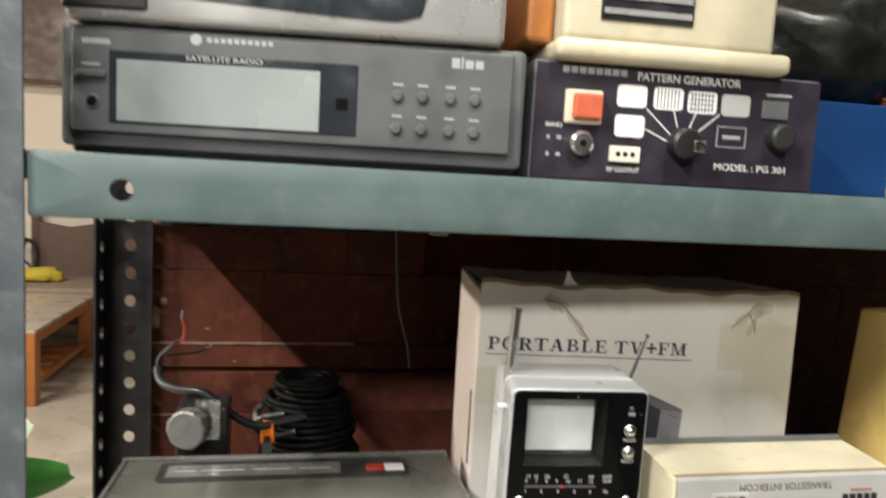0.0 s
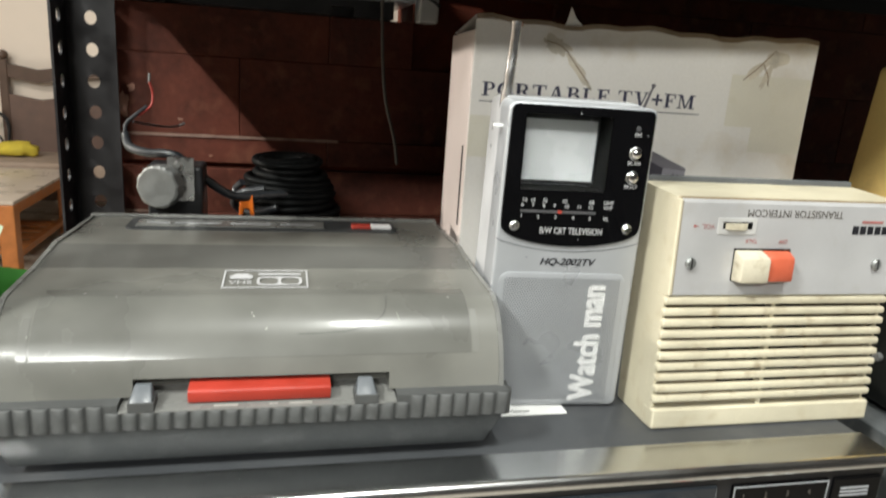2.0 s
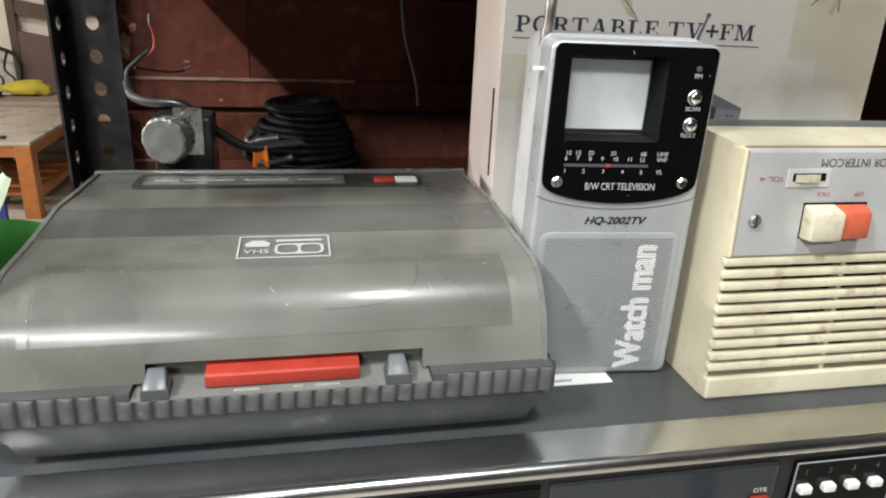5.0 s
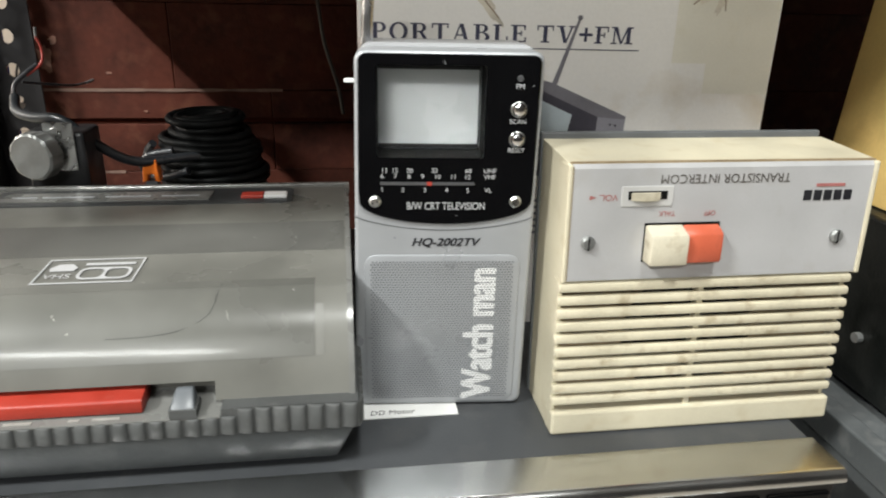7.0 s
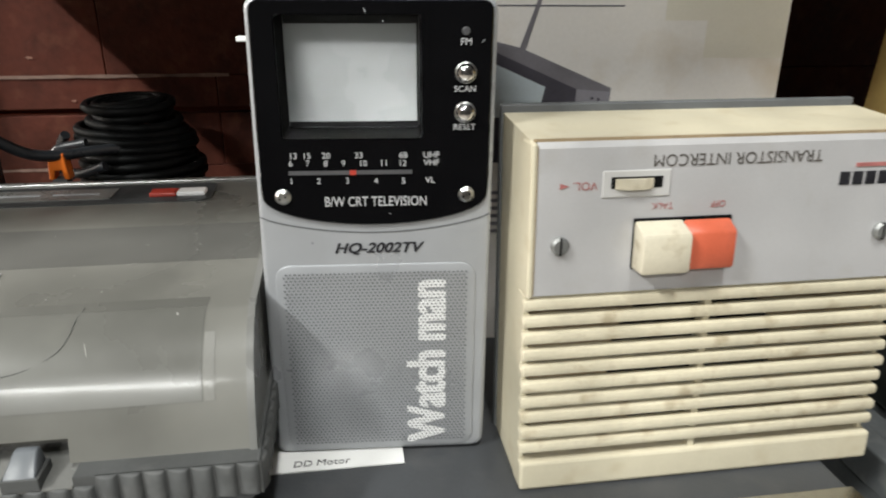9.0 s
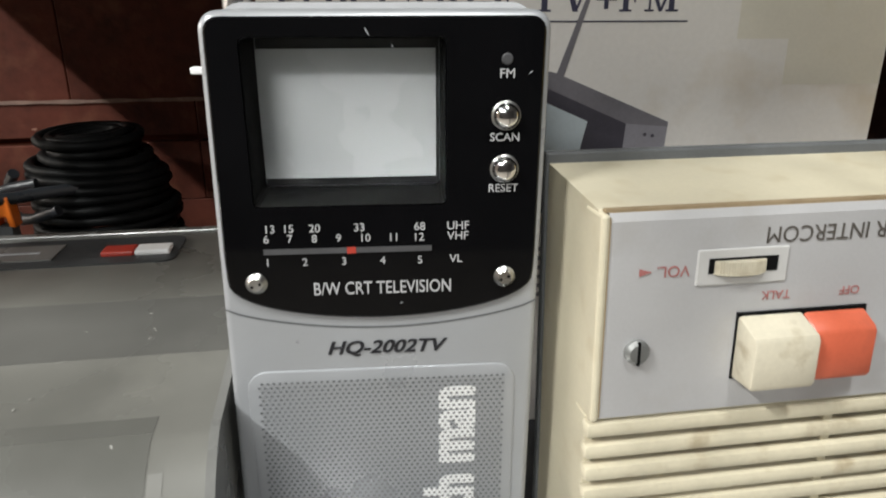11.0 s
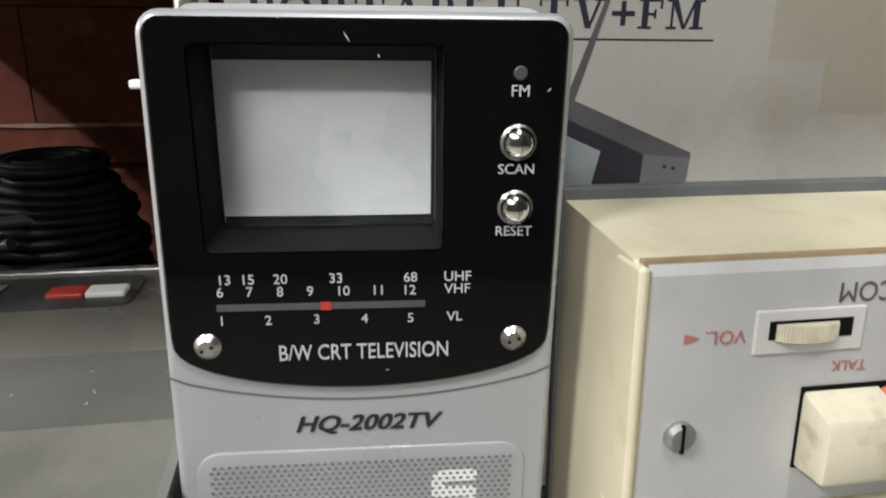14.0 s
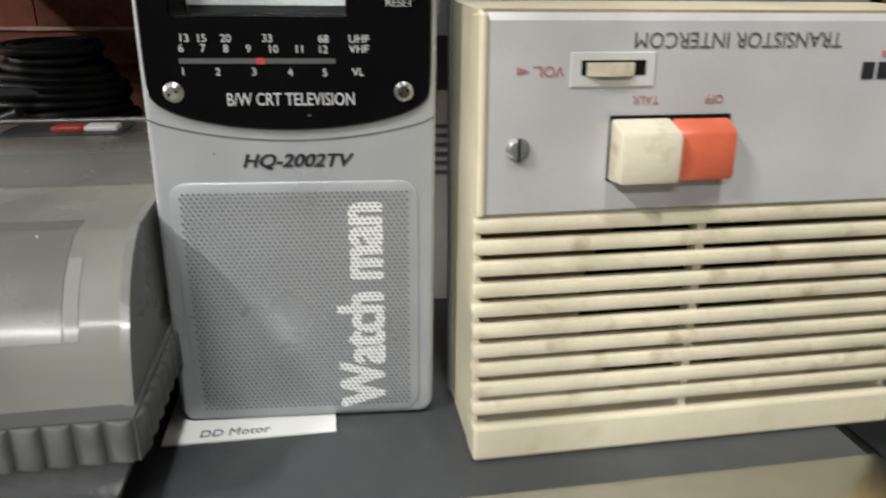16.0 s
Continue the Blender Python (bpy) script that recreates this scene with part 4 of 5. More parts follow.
for x in (0.0103, 0.1290):
    smooth(part("screw", disc(x, 0.0958, 0.0032, -0.0016, 0.001, 18, 0.0009), M_KNURL, ic, "slotted dull steel screw"))
    part("screw_slot", rbox(x - 0.00035, x + 0.00035, -0.00172, -0.001, 0.0928, 0.0988), M_DARKHOLE, ic)
lettering("TRANSISTOR INTERCOM", 0.0058, on_front(0.0713, 0.1238, 0.0002, 180), M_WIREMID, ic, width=0.0605)
lettering("VOL.", 0.0040, on_front(0.0180, 0.1160, 0.0002, 180), M_REDPRINT, ic)
lettering("TALK", 0.0032, on_front(0.0455, 0.1083, 0.0002, 180), M_REDPRINT, ic)
lettering("OFF", 0.0032, on_front(0.0655, 0.1083, 0.0002, 180), M_REDPRINT, ic)
arrow = bmesh.new()
arrow.faces.new([arrow.verts.new(p) for p in ((0.0095, 0.0001, 0.1170), (0.0095, 0.0001, 0.1150), (0.0128, 0.0001, 0.1160))])
part("printed_arrow", arrow, M_REDPRINT, ic)
for k in range(5):
    part("printed_bar", rbox(0.1095 + 0.0049 * k, 0.1133 + 0.0049 * k, 0.0001, 0.0006, 0.1130, 0.1176), M_BLACKPRINT, ic)
part("printed_bar", rbox(0.1150, 0.1290, 0.0001, 0.0006, 0.1192, 0.1206), M_REDPRINT, ic, "faded red script bar")

# ---- carton ----
box = thing("cardboard_box", pose(0.137, 0.463, 0.9685, 0, 0, -6.6), "worn white cardboard box printed for a portable television", "box")
CW, CD, CH = 0.2320, 0.120, 0.2190
part("front_panel", slab(rounded(0.0006, CW, 0, CH, 0.001, 1), 0.0, 0.003), M_CARD, box, "stained white front")
part("side_panel", rbox(-0.0002, 0.0030, 0.0032, CD, 0.0, CH - 0.007, 0.0004), M_CARDSIDE, box, "pinkish side")
part("side_panel", rbox(CW - 0.0030, CW, 0.0032, CD, 0.0, CH - 0.007, 0.0004), M_CARDSIDE, box)
part("back_panel", rbox(0.003, CW - 0.003, CD - 0.003, CD, 0.0, CH - 0.008), M_CARD, box)
flap, crease = bmesh.new(), bmesh.new()
g0, g1 = [], []
for i in range(25):
    x = 0.0005 + (CW - 0.001) * i / 24
    wob = 0.0010 * math.sin(i * 1.7) + 0.0012 * math.sin(i * 0.6 + 1)
    g0.append((crease.verts.new((x, -0.0010, CH - 0.0014 + wob)), crease.verts.new((x, -0.0006, CH + 0.0014 + wob)), crease.verts.new((x, 0.0040, CH + 0.0018 + wob))))
    g1.append((flap.verts.new((x, 0.0036, CH + 0.0012 + wob)), flap.verts.new((x, CD, CH - 0.0060 + 0.5 * wob))))
for a, b, c, d in zip(g0, g0[1:], g1, g1[1:]):
    crease.faces.new((a[0], b[0], b[1], a[1]))
    crease.faces.new((a[1], b[1], b[2], a[2]))
    flap.faces.new((c[0], d[0], d[1], c[1]))
part("top_flap", flap, M_CARD, box, "sagging white top flap")
part("frayed_edge", crease, M_CARDEDGE, box, "frayed brown top edge")


def blotch(cx, cz, rx, rz, turn, seed):
    """A ragged outline round a point, longer one way."""
    out = []
    for i in range(28):
        a = 2 * math.pi * i / 28
        q = 1 + 0.55 * noise.noise(Vector((math.cos(a) * 1.5, math.sin(a) * 1.5, seed))) + 0.25 * noise.noise(Vector((math.cos(a) * 5, math.sin(a) * 5, seed)))
        u, w, t = rx * q * math.cos(a), rz * q * math.sin(a), radians(turn)
        out.append((cx + u * math.cos(t) - w * math.sin(t), cz + u * math.sin(t) + w * math.cos(t)))
    return out


for cx, cz, rx, rz, turn, seed in ((0.0530, 0.2060, 0.0100, 0.0048, -20, 1.7), (0.0680, 0.1930, 0.0130, 0.0030, -48, 4.2), (0.1930, 0.2010, 0.0120, 0.0030, 42, 7.9), (0.2040, 0.2070, 0.0075, 0.0055, 15, 9.3), (0.1990, 0.1960, 0.0080, 0.0022, 70, 12.1)):
    part("tear", slab(blotch(cx, cz, rx, rz, turn, seed), -0.0002 - 0.00001 * seed, 0.0), M_STAIN, box, "brown scuffed patch")
for pts in ([(0.0470, 0.2085), (0.0580, 0.2050), (0.0690, 0.1930), (0.0775, 0.1835)], [(0.1830, 0.1930), (0.1920, 0.2010), (0.2010, 0.2110)], [(0.1955, 0.2040), (0.2000, 0.1960), (0.2010, 0.1900)]):
    part("crease", pipe([(x, -0.0002, z) for x, z in pts], 0.0004, 6, 4), M_CARDEDGE, box, "dark worn crease")
part("tear_scrap", slab([(0.058, CH - 0.001), (0.061, CH + 0.011), (0.065, CH + 0.004), (0.071, CH - 0.001)], 0.0005, 0.0012), M_CARD, box)
BH, BZ = 0.0090, 0.1716


def arc(cx, cz, rx, rz, ix, iz, a0, a1, n=14):
    """Quads between two ellipses, from a0 to a1 degrees."""
    out = []
    for k in range(n):
        t, u = radians(a0 + (a1 - a0) * k / n), radians(a0 + (a1 - a0) * (k + 1) / n)
        out.append([(cx + rx * math.cos(t), cz + rz * math.sin(t)), (cx + rx * math.cos(u), cz + rz * math.sin(u)), (cx + ix * math.cos(u), cz + iz * math.sin(u)), (cx + ix * math.cos(t), cz + iz * math.sin(t))])
    return out


def quad(x0, x1, z0, z1):
    return [(x0, z0), (x1, z0), (x1, z1), (x0, z1)]


def slant(xa, xb, w):
    """A leaning stroke of width w from the base at xa to the top at xb."""
    return [(xa, 0.0), (xa + w, 0.0), (xb + w, 1.0), (xb, 1.0)]


STEM = [quad(0.12, 0.32, 0, 1), quad(0.0, 0.44, 0, 0.08), quad(0.0, 0.32, 0.92, 1)]
# slab-serif capitals, one unit high: width and strokes
GLYPHS = {
    "P": (0.78, STEM + [quad(0.32, 0.46, 0.92, 1), quad(0.32, 0.46, 0.44, 0.52)] + arc(0.46, 0.72, 0.30, 0.28, 0.12, 0.20, -90, 90)),
    "O": (0.92, arc(0.46, 0.5, 0.46, 0.52, 0.27, 0.43, 0, 360, 30)),
    "R": (0.92, STEM + [quad(0.32, 0.48, 0.92, 1), quad(0.32, 0.50, 0.46, 0.54), [(0.42, 0.50), (0.60, 0.50), (0.86, 0.06), (0.66, 0.06)], quad(0.64, 0.94, 0, 0.08)] + arc(0.48, 0.73, 0.30, 0.27, 0.12, 0.19, -90, 90)),
    "T": (0.84, [quad(0.32, 0.52, 0, 1), quad(0.20, 0.64, 0, 0.08), quad(0.0, 0.84, 0.92, 1), quad(0.0, 0.07, 0.72, 1), quad(0.77, 0.84, 0.72, 1)]),
    "A": (0.96, [slant(0.10, 0.42, 0.08), slant(0.66, 0.40, 0.20), quad(0.24, 0.70, 0.30, 0.38), quad(0.0, 0.32, 0, 0.08), quad(0.58, 0.96, 0, 0.08)]),
    "B": (0.84, STEM + [quad(0.32, 0.46, 0.92, 1), quad(0.32, 0.50, 0.48, 0.56), quad(0.32, 0.50, 0, 0.08)] + arc(0.46, 0.76, 0.27, 0.24, 0.10, 0.16, -90, 90) + arc(0.50, 0.26, 0.32, 0.26, 0.13, 0.18, -90, 90)),
    "L": (0.76, STEM + [quad(0.32, 0.44, 0.92, 1), quad(0.44, 0.76, 0, 0.08), quad(0.68, 0.76, 0, 0.32)]),
    "E": (0.78, STEM + [quad(0.32, 0.74, 0.92, 1), quad(0.66, 0.74, 0.70, 1), quad(0.44, 0.78, 0, 0.08), quad(0.70, 0.78, 0, 0.30), quad(0.32, 0.56, 0.47, 0.55), quad(0.50, 0.57, 0.36, 0.66)]),
    "F": (0.76, STEM + [quad(0.32, 0.76, 0.92, 1), quad(0.68, 0.76, 0.68, 1), quad(0.32, 0.56, 0.46, 0.54), quad(0.50, 0.57, 0.35, 0.66)]),
    "V": (0.94, [[(0.38, 0.0), (0.56, 0.0), (0.32, 1.0), (0.12, 1.0)], [(0.44, 0.0), (0.52, 0.0), (0.84, 1.0), (0.75, 1.0)], quad(0.0, 0.42, 0.92, 1), quad(0.62, 0.94, 0.92, 1)]),
    "M": (1.20, [quad(0.14, 0.22, 0, 1), quad(0.86, 1.06, 0, 1), [(0.52, 0.0), (0.62, 0.0), (0.34, 1.0), (0.14, 1.0)], [(0.52, 0.0), (0.62, 0.0), (0.96, 1.0), (0.86, 1.0)], quad(0.0, 0.34, 0, 0.08), quad(0.76, 1.20, 0, 0.08), quad(0.0, 0.30, 0.92, 1), quad(0.90, 1.20, 0.92, 1)]),
}
for word, x0, x1 in (("PORTABLE", 0.0073, 0.0925), ("TV", 0.0985, 0.1195), ("FM", 0.1303, 0.1517)):
    total = sum(GLYPHS[c][0] for c in word) + 0.14 * (len(word) - 1)
    unit, at = (x1 - x0) / total, x0
    for c in word:
        wide, strokes = GLYPHS[c]
        bm = bmesh.new()
        for k, loop in enumerate(strokes):
            bm.faces.new([bm.verts.new((at + unit * u, -0.0003 - 0.000006 * k, BZ + BH * w)) for u, w in loop])
        part("letter", bm, M_NAVYPRINT, box)
        at += unit * (wide + 0.14)
plus = bmesh.new()
cuboid(plus, 0.1218, 0.1292, -0.0003, 0, 0.1754, 0.1769)
cuboid(plus, 0.12475, 0.12625, -0.00035, 0, 0.1725, 0.1799)
part("printed_plus", plus, M_NAVYPRINT, box)
part("underline", rbox(0.0060, 0.1557, -0.0004, 0.0, 0.1680, 0.1685), M_NAVYPRINT, box)
part("tape_strip", rbox(0.1750, 0.2315, -0.00012, 0.0, 0.1620, 0.1960), M_TAPE, box, "yellowed adhesive tape")
part("tape_strip", rbox(0.1945, 0.2315, -0.0002, 0.0, 0.1455, 0.1640), M_TAPE, box)
part("tape_strip", rbox(0.0006, 0.0190, -0.00012, 0.0, 0.1320, 0.1590), M_TAPE, box, "yellowed adhesive tape")
part("hand_slot", rbox(-0.0006, 0.0, 0.0120, 0.0165, 0.082, 0.137), M_DARKHOLE, box, "long dark slot in the side")
# printed picture of a small television
for pts, depth, m_ in (([(0.0840, 0.0960), (0.0860, 0.1500), (0.0930, 0.1500), (0.1364, 0.1312), (0.1345, 0.0960)], 0.0003, M_PHOTO_DARK),
                       ([(0.0860, 0.1500), (0.0900, 0.1545), (0.1090, 0.1500), (0.1525, 0.1318), (0.1525, 0.1300), (0.1364, 0.1312), (0.0930, 0.1500)], 0.0005, M_PHOTO_GREY),
                       ([(0.1364, 0.1312), (0.1525, 0.1300), (0.1505, 0.1000), (0.1345, 0.0960)], 0.0005, M_PHOTO_MID),
                       ([(0.0885, 0.1180), (0.0912, 0.1455), (0.1215, 0.1322), (0.1185, 0.1180)], 0.0006, M_PHOTO_SKY)):
    part("printed_picture", slab(pts, -depth, 0.0), m_, box)
for x, z in ((0.1440, 0.1270), (0.1470, 0.1265)):
    part("printed_dot", disc(x, z, 0.0007, -0.0006, 0.0, 8), M_PHOTO_DARK, box)
part("printed_picture", slab([(0.1082, 0.1480), (0.1112, 0.1480), (0.1222, 0.1845), (0.1212, 0.1850)], -0.0006, 0.0), M_PHOTO_GREY, box)
part("printed_picture", disc(0.1217, 0.1850, 0.0014, -0.0006, 0.0, 10), M_PHOTO_GREY, box)
for k in range(6):
    part("printed_bar", rbox(0.0850, 0.1250, -0.0004, 0.0, 0.060 + 0.004 * k, 0.0617 + 0.004 * k), M_PHOTO_GREY, box)

# ---- upper shelf: satellite radio ----
SZ = 1.2604
sat = thing("satellite_radio", pose(-0.1085, 0.3930, SZ, 0, 0, -9.19), "slate grey satellite radio receiver with a pale display", "radio receiver")
SW, SH = 0.2370, 0.0640
part("cabinet", rbox(0.002, SW - 0.002, 0.008, 0.200, 0.0004, SH, 0.0015), M_DIVA, sat)
smooth(part("front_panel", slab(rounded(0, SW, 0.0035, SH + 0.0005, 0.0035), 0.0, 0.012, r=0.0018), M_DIVA, sat))
part("raised_panel", slab(rounded(0.0065, SW - 0.007, 0.0110, SH - 0.002, 0.002), -0.0028, 0.001, r=0.0008), M_DIVA, sat)
part("display_window", rbox(0.0255, 0.1505, -0.0034, 0.0, 0.0158, 0.0520, 0.0006), M_DIVA_DARK, sat, "dark display window")
part("display", rbox(0.0295, 0.1315, -0.0038, 0.0, 0.0168, 0.0475, 0.0004), M_LCD, sat, "pale blank liquid crystal display")
part("sensor", rbox(0.1395, 0.1460, -0.0036, 0.0, 0.0285, 0.0350, 0.0006), M_DARKHOLE, sat)
for k in range(8):
    c, r = k % 4, k // 4
    x = 0.1710 + 0.0128 * c + (0.0015 if c > 1 else 0)
    smooth(part("key", disc(x, 0.0375 - 0.0165 * r, 0.0030, -0.0048, -0.002, 14, 0.0009), M_DIVA, sat, "round grey key"))
    part("printed_bar", rbox(x - 0.0026, x + 0.0026, -0.0030, -0.0026, 0.0430 - 0.0160 * r, 0.0441 - 0.0160 * r), M_DIMPRINT, sat)
for k, (w, h) in enumerate(((0.0042, 0.0050), (0.0010, 0.0058), (0.0042, 0.0042), (0.0042, 0.0042))):
    x = 0.1980 + (0, 0.0050, 0.0070, 0.0122)[k]
    part("printed_bar", rbox(x, x + w, -0.0030, -0.0026, 0.0535, 0.0535 + h), M_DIMPRINT, sat)
lettering("SATELLITE RADIO", 0.0036, on_front(0.0830, 0.0500, -0.0036), M_DIMPRINT, sat, bold=0.02, width=0.0385)
for k in range(10):
    part("printed_bar", rbox(0.0740 + 0.0034 * k, 0.0763 + 0.0034 * k, -0.0030, -0.0026, 0.0585, 0.0607), M_DIMPRINT, sat)
part("printed_mark", disc(0.0685, 0.0596, 0.0029, -0.0030, -0.0026, 14), M_DIMPRINT, sat)
part("power_slider", rbox(0.0090, 0.0245, -0.0050, 0.0, 0.0375, 0.0415, 0.0012), M_DIVA, sat)
part("printed_bar", rbox(0.0120, 0.0210, -0.0030, -0.0026, 0.0440, 0.0451), M_DIMPRINT, sat)
part("printed_bar", rbox(0.0120, 0.0260, -0.0030, -0.0026, 0.0545, 0.0572), M_DIMPRINT, sat)
smooth(part("headphone_socket", disc(0.0172, 0.0260, 0.0040, -0.0036, 0, 18, 0.0006), M_DIVA, sat))
part("socket_hole", disc(0.0172, 0.0260, 0.0026, -0.0038, -0.003, 14), M_DARKHOLE, sat)
for fx in (0.02, SW - 0.04):
    for fy in (0.02, 0.16):
        part("foot", rbox(fx, fx + 0.02, fy, fy + 0.02, 0.0, 0.0042, 0.0006), M_BLACK, sat)

# silver unit on top of the radio
su = thing("silver_player", pose(-0.1055, 0.3860, SZ + 0.0647, 0, 0, -9.19), "scuffed silver player with a dark window", "player")
smooth(part("case", rbox(0.0, 0.2200, 0.0, 0.170, 0.001, 0.060, 0.004, 3), M_SILVER, su))
part("window", slab([(0.046, 0.0150), (0.090, 0.0125), (0.135, 0.0100), (0.165, 0.0092), (0.177, 0.0125), (0.182, 0.030), (0.182, 0.052), (0.046, 0.052)], -0.0008, 0.001), M_DIVA_DARK, su, "dark curved window")
part("side_cheek", rbox(-0.001, 0.042, -0.0012, 0.004, 0.006, 0.058, 0.002), M_BLACK, su)
for k in range(4):
    part("printed_bar", rbox(0.052 + 0.005 * k, 0.0558 + 0.005 * k, -0.0011, -0.0008, 0.0165, 0.0210), M_TAPE, su)
for fx in (0.006, 0.188):
    part("foot", rbox(fx, fx + 0.015, 0.006, 0.02, -0.0003, 0.004), M_BLACK, su)
    part("foot", rbox(fx, fx + 0.015, 0.14, 0.155, -0.0003, 0.004), M_BLACK, su)

# ---- upper shelf: pattern generator ----
pg = thing("pattern_generator", pose(0.1325, 0.3617, SZ, 0, 0, -3.37), "dark aubergine pattern generator with white tiles and knobs", "test instrument")
PW, PH = 0.1662, 0.0628
part("case", rbox(0.0, PW, 0.0015, 0.150, 0.0, PH, 0.0010), M_PGCASE, pg, "grey steel case")
part("face", rbox(0.0008, PW - 0.0008, 0.0, 0.003, 0.0008, PH - 0.0008, 0.0003), M_PGFACE, pg, "dark aubergine face")
lettering("PATTERN GENERATOR", 0.0062, on_front(0.0868, 0.0575, -0.0002), M_WHITE, pg, bold=0.02, width=0.060)
for k in range(8):
    part("printed_bar", rbox(0.0150 + 0.0046 * k, 0.0186 + 0.0046 * k, -0.0003, 0.0002, 0.0570, 0.0604), M_DIMPRINT, pg)
part("switch_frame", rbox(0.0170, 0.0378, -0.0025, 0.001, 0.0302, 0.0482, 0.0012), M_IVORY, pg, "ivory switch surround")
part("rocker_switch", rbox(0.0210, 0.0368, -0.0060, 0.0, 0.0328, 0.0462, 0.0012), M_ORANGERED, pg, "red rocker switch")
for x0, z0, kind_ in ((0.0462, 0.0410, 0), (0.0671, 0.0410, 1), (0.0869, 0.0403, 2), (0.1067, 0.0400, 3), (0.0460, 0.0250, 0)):
    tile = part("pattern_tile", slab(rounded(x0, x0 + 0.0168, z0, z0 + 0.0118, 0.0022), -0.0005, 0.001), M_PGKEY if kind_ < 3 else M_ALU, pg, "white printed tile")
    lines = bmesh.new()
    if kind_ in (1, 2):
        for k in range(7):
            cuboid(lines, x0 + 0.0018 + 0.0020 * k, x0 + 0.0023 + 0.0020 * k, -0.0007, 0, z0 + 0.0006, z0 + 0.0112)
        if kind_ == 2:
            for k in range(4):
                cuboid(lines, x0 + 0.0006, x0 + 0.0154, -0.00072, 0, z0 + 0.0020 + 0.0026 * k, z0 + 0.0024 + 0.0026 * k)
        part("line_pattern", lines, M_PGFACE, tile)
    else:
        lines.free()
for (ax, az), (bx, bz) in (((0.0632, 0.0410), (0.0780, 0.0280)), ((0.0632, 0.0300), (0.0770, 0.0240)), ((0.0790, 0.0410), (0.0820, 0.0320)), ((0.0920, 0.0403), (0.0890, 0.0320)), ((0.1060, 0.0405), (0.0940, 0.0300))):
    d = Vector((bx - ax, 0, bz - az)).normalized()
    q = Vector((-d.z, 0, d.x)) * 0.00035
    ln = bmesh.new()
    ln.faces.new([ln.verts.new((p[0] + s * q.x, -0.0003, p[1] + s * q.z)) for p, s in (((ax, az), 1), ((bx, bz), 1), ((bx, bz), -1), ((ax, az), -1))])
    part("printed_line", ln, M_WHITE, pg)
knob = part("selector_knob", disc(0.0850, 0.0230, 0.0085, -0.0100, 0.0, 24, 0.0015), M_BLACK, pg, "black selector knob")
smooth(knob)
part("knob_pointer", rbox(0.0875, 0.0945, -0.0108, -0.0095, 0.0185, 0.0250, 0.0008), M_STEEL, knob, "worn metal insert")
smooth(part("fine_knob", disc(0.1412, 0.0300, 0.0072, -0.0090, 0.0, 22, 0.0015), M_BLACK, pg, "black knob"))
part("slide_switch", rbox(0.1310, 0.1465, -0.0012, 0.001, 0.0400, 0.0500, 0.0005), M_BACKPLATE, pg)
part("printed_bar", rbox(0.1330, 0.1480, -0.0003, 0.0002, 0.0525, 0.0540), M_DIMPRINT, pg)
smooth(part("socket", disc(0.0274, 0.0200, 0.0066, -0.0050, 0.0, 22, 0.0016), M_ANTENNA, pg, "bright metal socket"))
part("socket_centre", disc(0.0274, 0.0200, 0.0018, -0.0053, -0.004, 12), M_DARKHOLE, pg)
part("terminal", rbox(0.0440, 0.0612, -0.0020, 0.001, 0.0112, 0.0198, 0.0005), M_TAPE, pg, "yellowed output terminal")
for x in (0.0485, 0.0526, 0.0568):
    part("terminal_hole", disc(x, 0.0155, 0.0014, -0.0022, -0.001, 10), M_DARKHOLE, pg)
lettering("RF OUTPUT", 0.0036, on_front(0.0526, 0.0070, -0.0002), M_WHITE, pg)
lettering("MODEL : PG 301", 0.0052, on_front(0.1275, 0.0118, -0.0002), M_WHITE, pg, bold=0.01, width=0.043)
lettering("BAND", 0.0034, on_front(0.0120, 0.0290, -0.0002), M_WHITE, pg)
for k, zz in enumerate((0.0215, 0.0125)):
    part("printed_bar", rbox(0.0085, 0.0101, -0.0003, 0.0002, zz, zz + 0.0020), M_DIMPRINT, pg)
    part("printed_bar", rbox(0.0140, 0.0165, -0.0003, 0.0002, zz, zz + 0.0020), M_DIMPRINT, pg)
fr = bmesh.new()
for r in ((0.1055, 0.1230, 0.0228, 0.0233), (0.1055, 0.1230, 0.0338, 0.0343), (0.1055, 0.1060, 0.0233, 0.0338), (0.1225, 0.1230, 0.0233, 0.0338)):
    cuboid(fr, r[0], r[1], -0.0003, 0.0002, r[2], r[3])
part("printed_frame", fr, M_DIMPRINT, pg)
part("printed_bar", rbox(0.1090, 0.1195, -0.0003, 0.0002, 0.0275, 0.0295), M_DIMPRINT, pg)

# cream unit on the generator
cu = thing("cream_receiver", pose(0.140, 0.352, SZ + 0.0631, 0, 0, -3.4), "cream plastic unit with a black label, on the pattern generator", "receiver")
smooth(part("foot_flange", rbox(0.0, 0.1330, 0.0, 0.120, 0.0, 0.0110, 0.004, 3), M_CREAM, cu))
smooth(part("body", rbox(0.004, 0.1240, 0.004, 0.115, 0.0102, 0.085, 0.004, 3), M_CREAM, cu))
part("label_plate", rbox(0.0235, 0.0750, 0.0028, 0.0050, 0.0215, 0.058, 0.0005), M_BLACK, cu, "black label plate")
for k in range(4):
    part("label_stripe", rbox(0.0250, 0.0735, 0.0020, 0.0032, 0.0245 + 0.0080 * k, 0.0275 + 0.0080 * k), M_SILVER, cu, "silver stripe")
part("side_cheek", rbox(-0.012, 0.0038, 0.020, 0.115, 0.0102, 0.085, 0.003), M_WOOD, cu)

# blue and yellow carton, black bag
bc = thing("blue_carton", pose(0.3200, 0.400, SZ), "blue and yellow printed carton on the upper shelf", "carton")
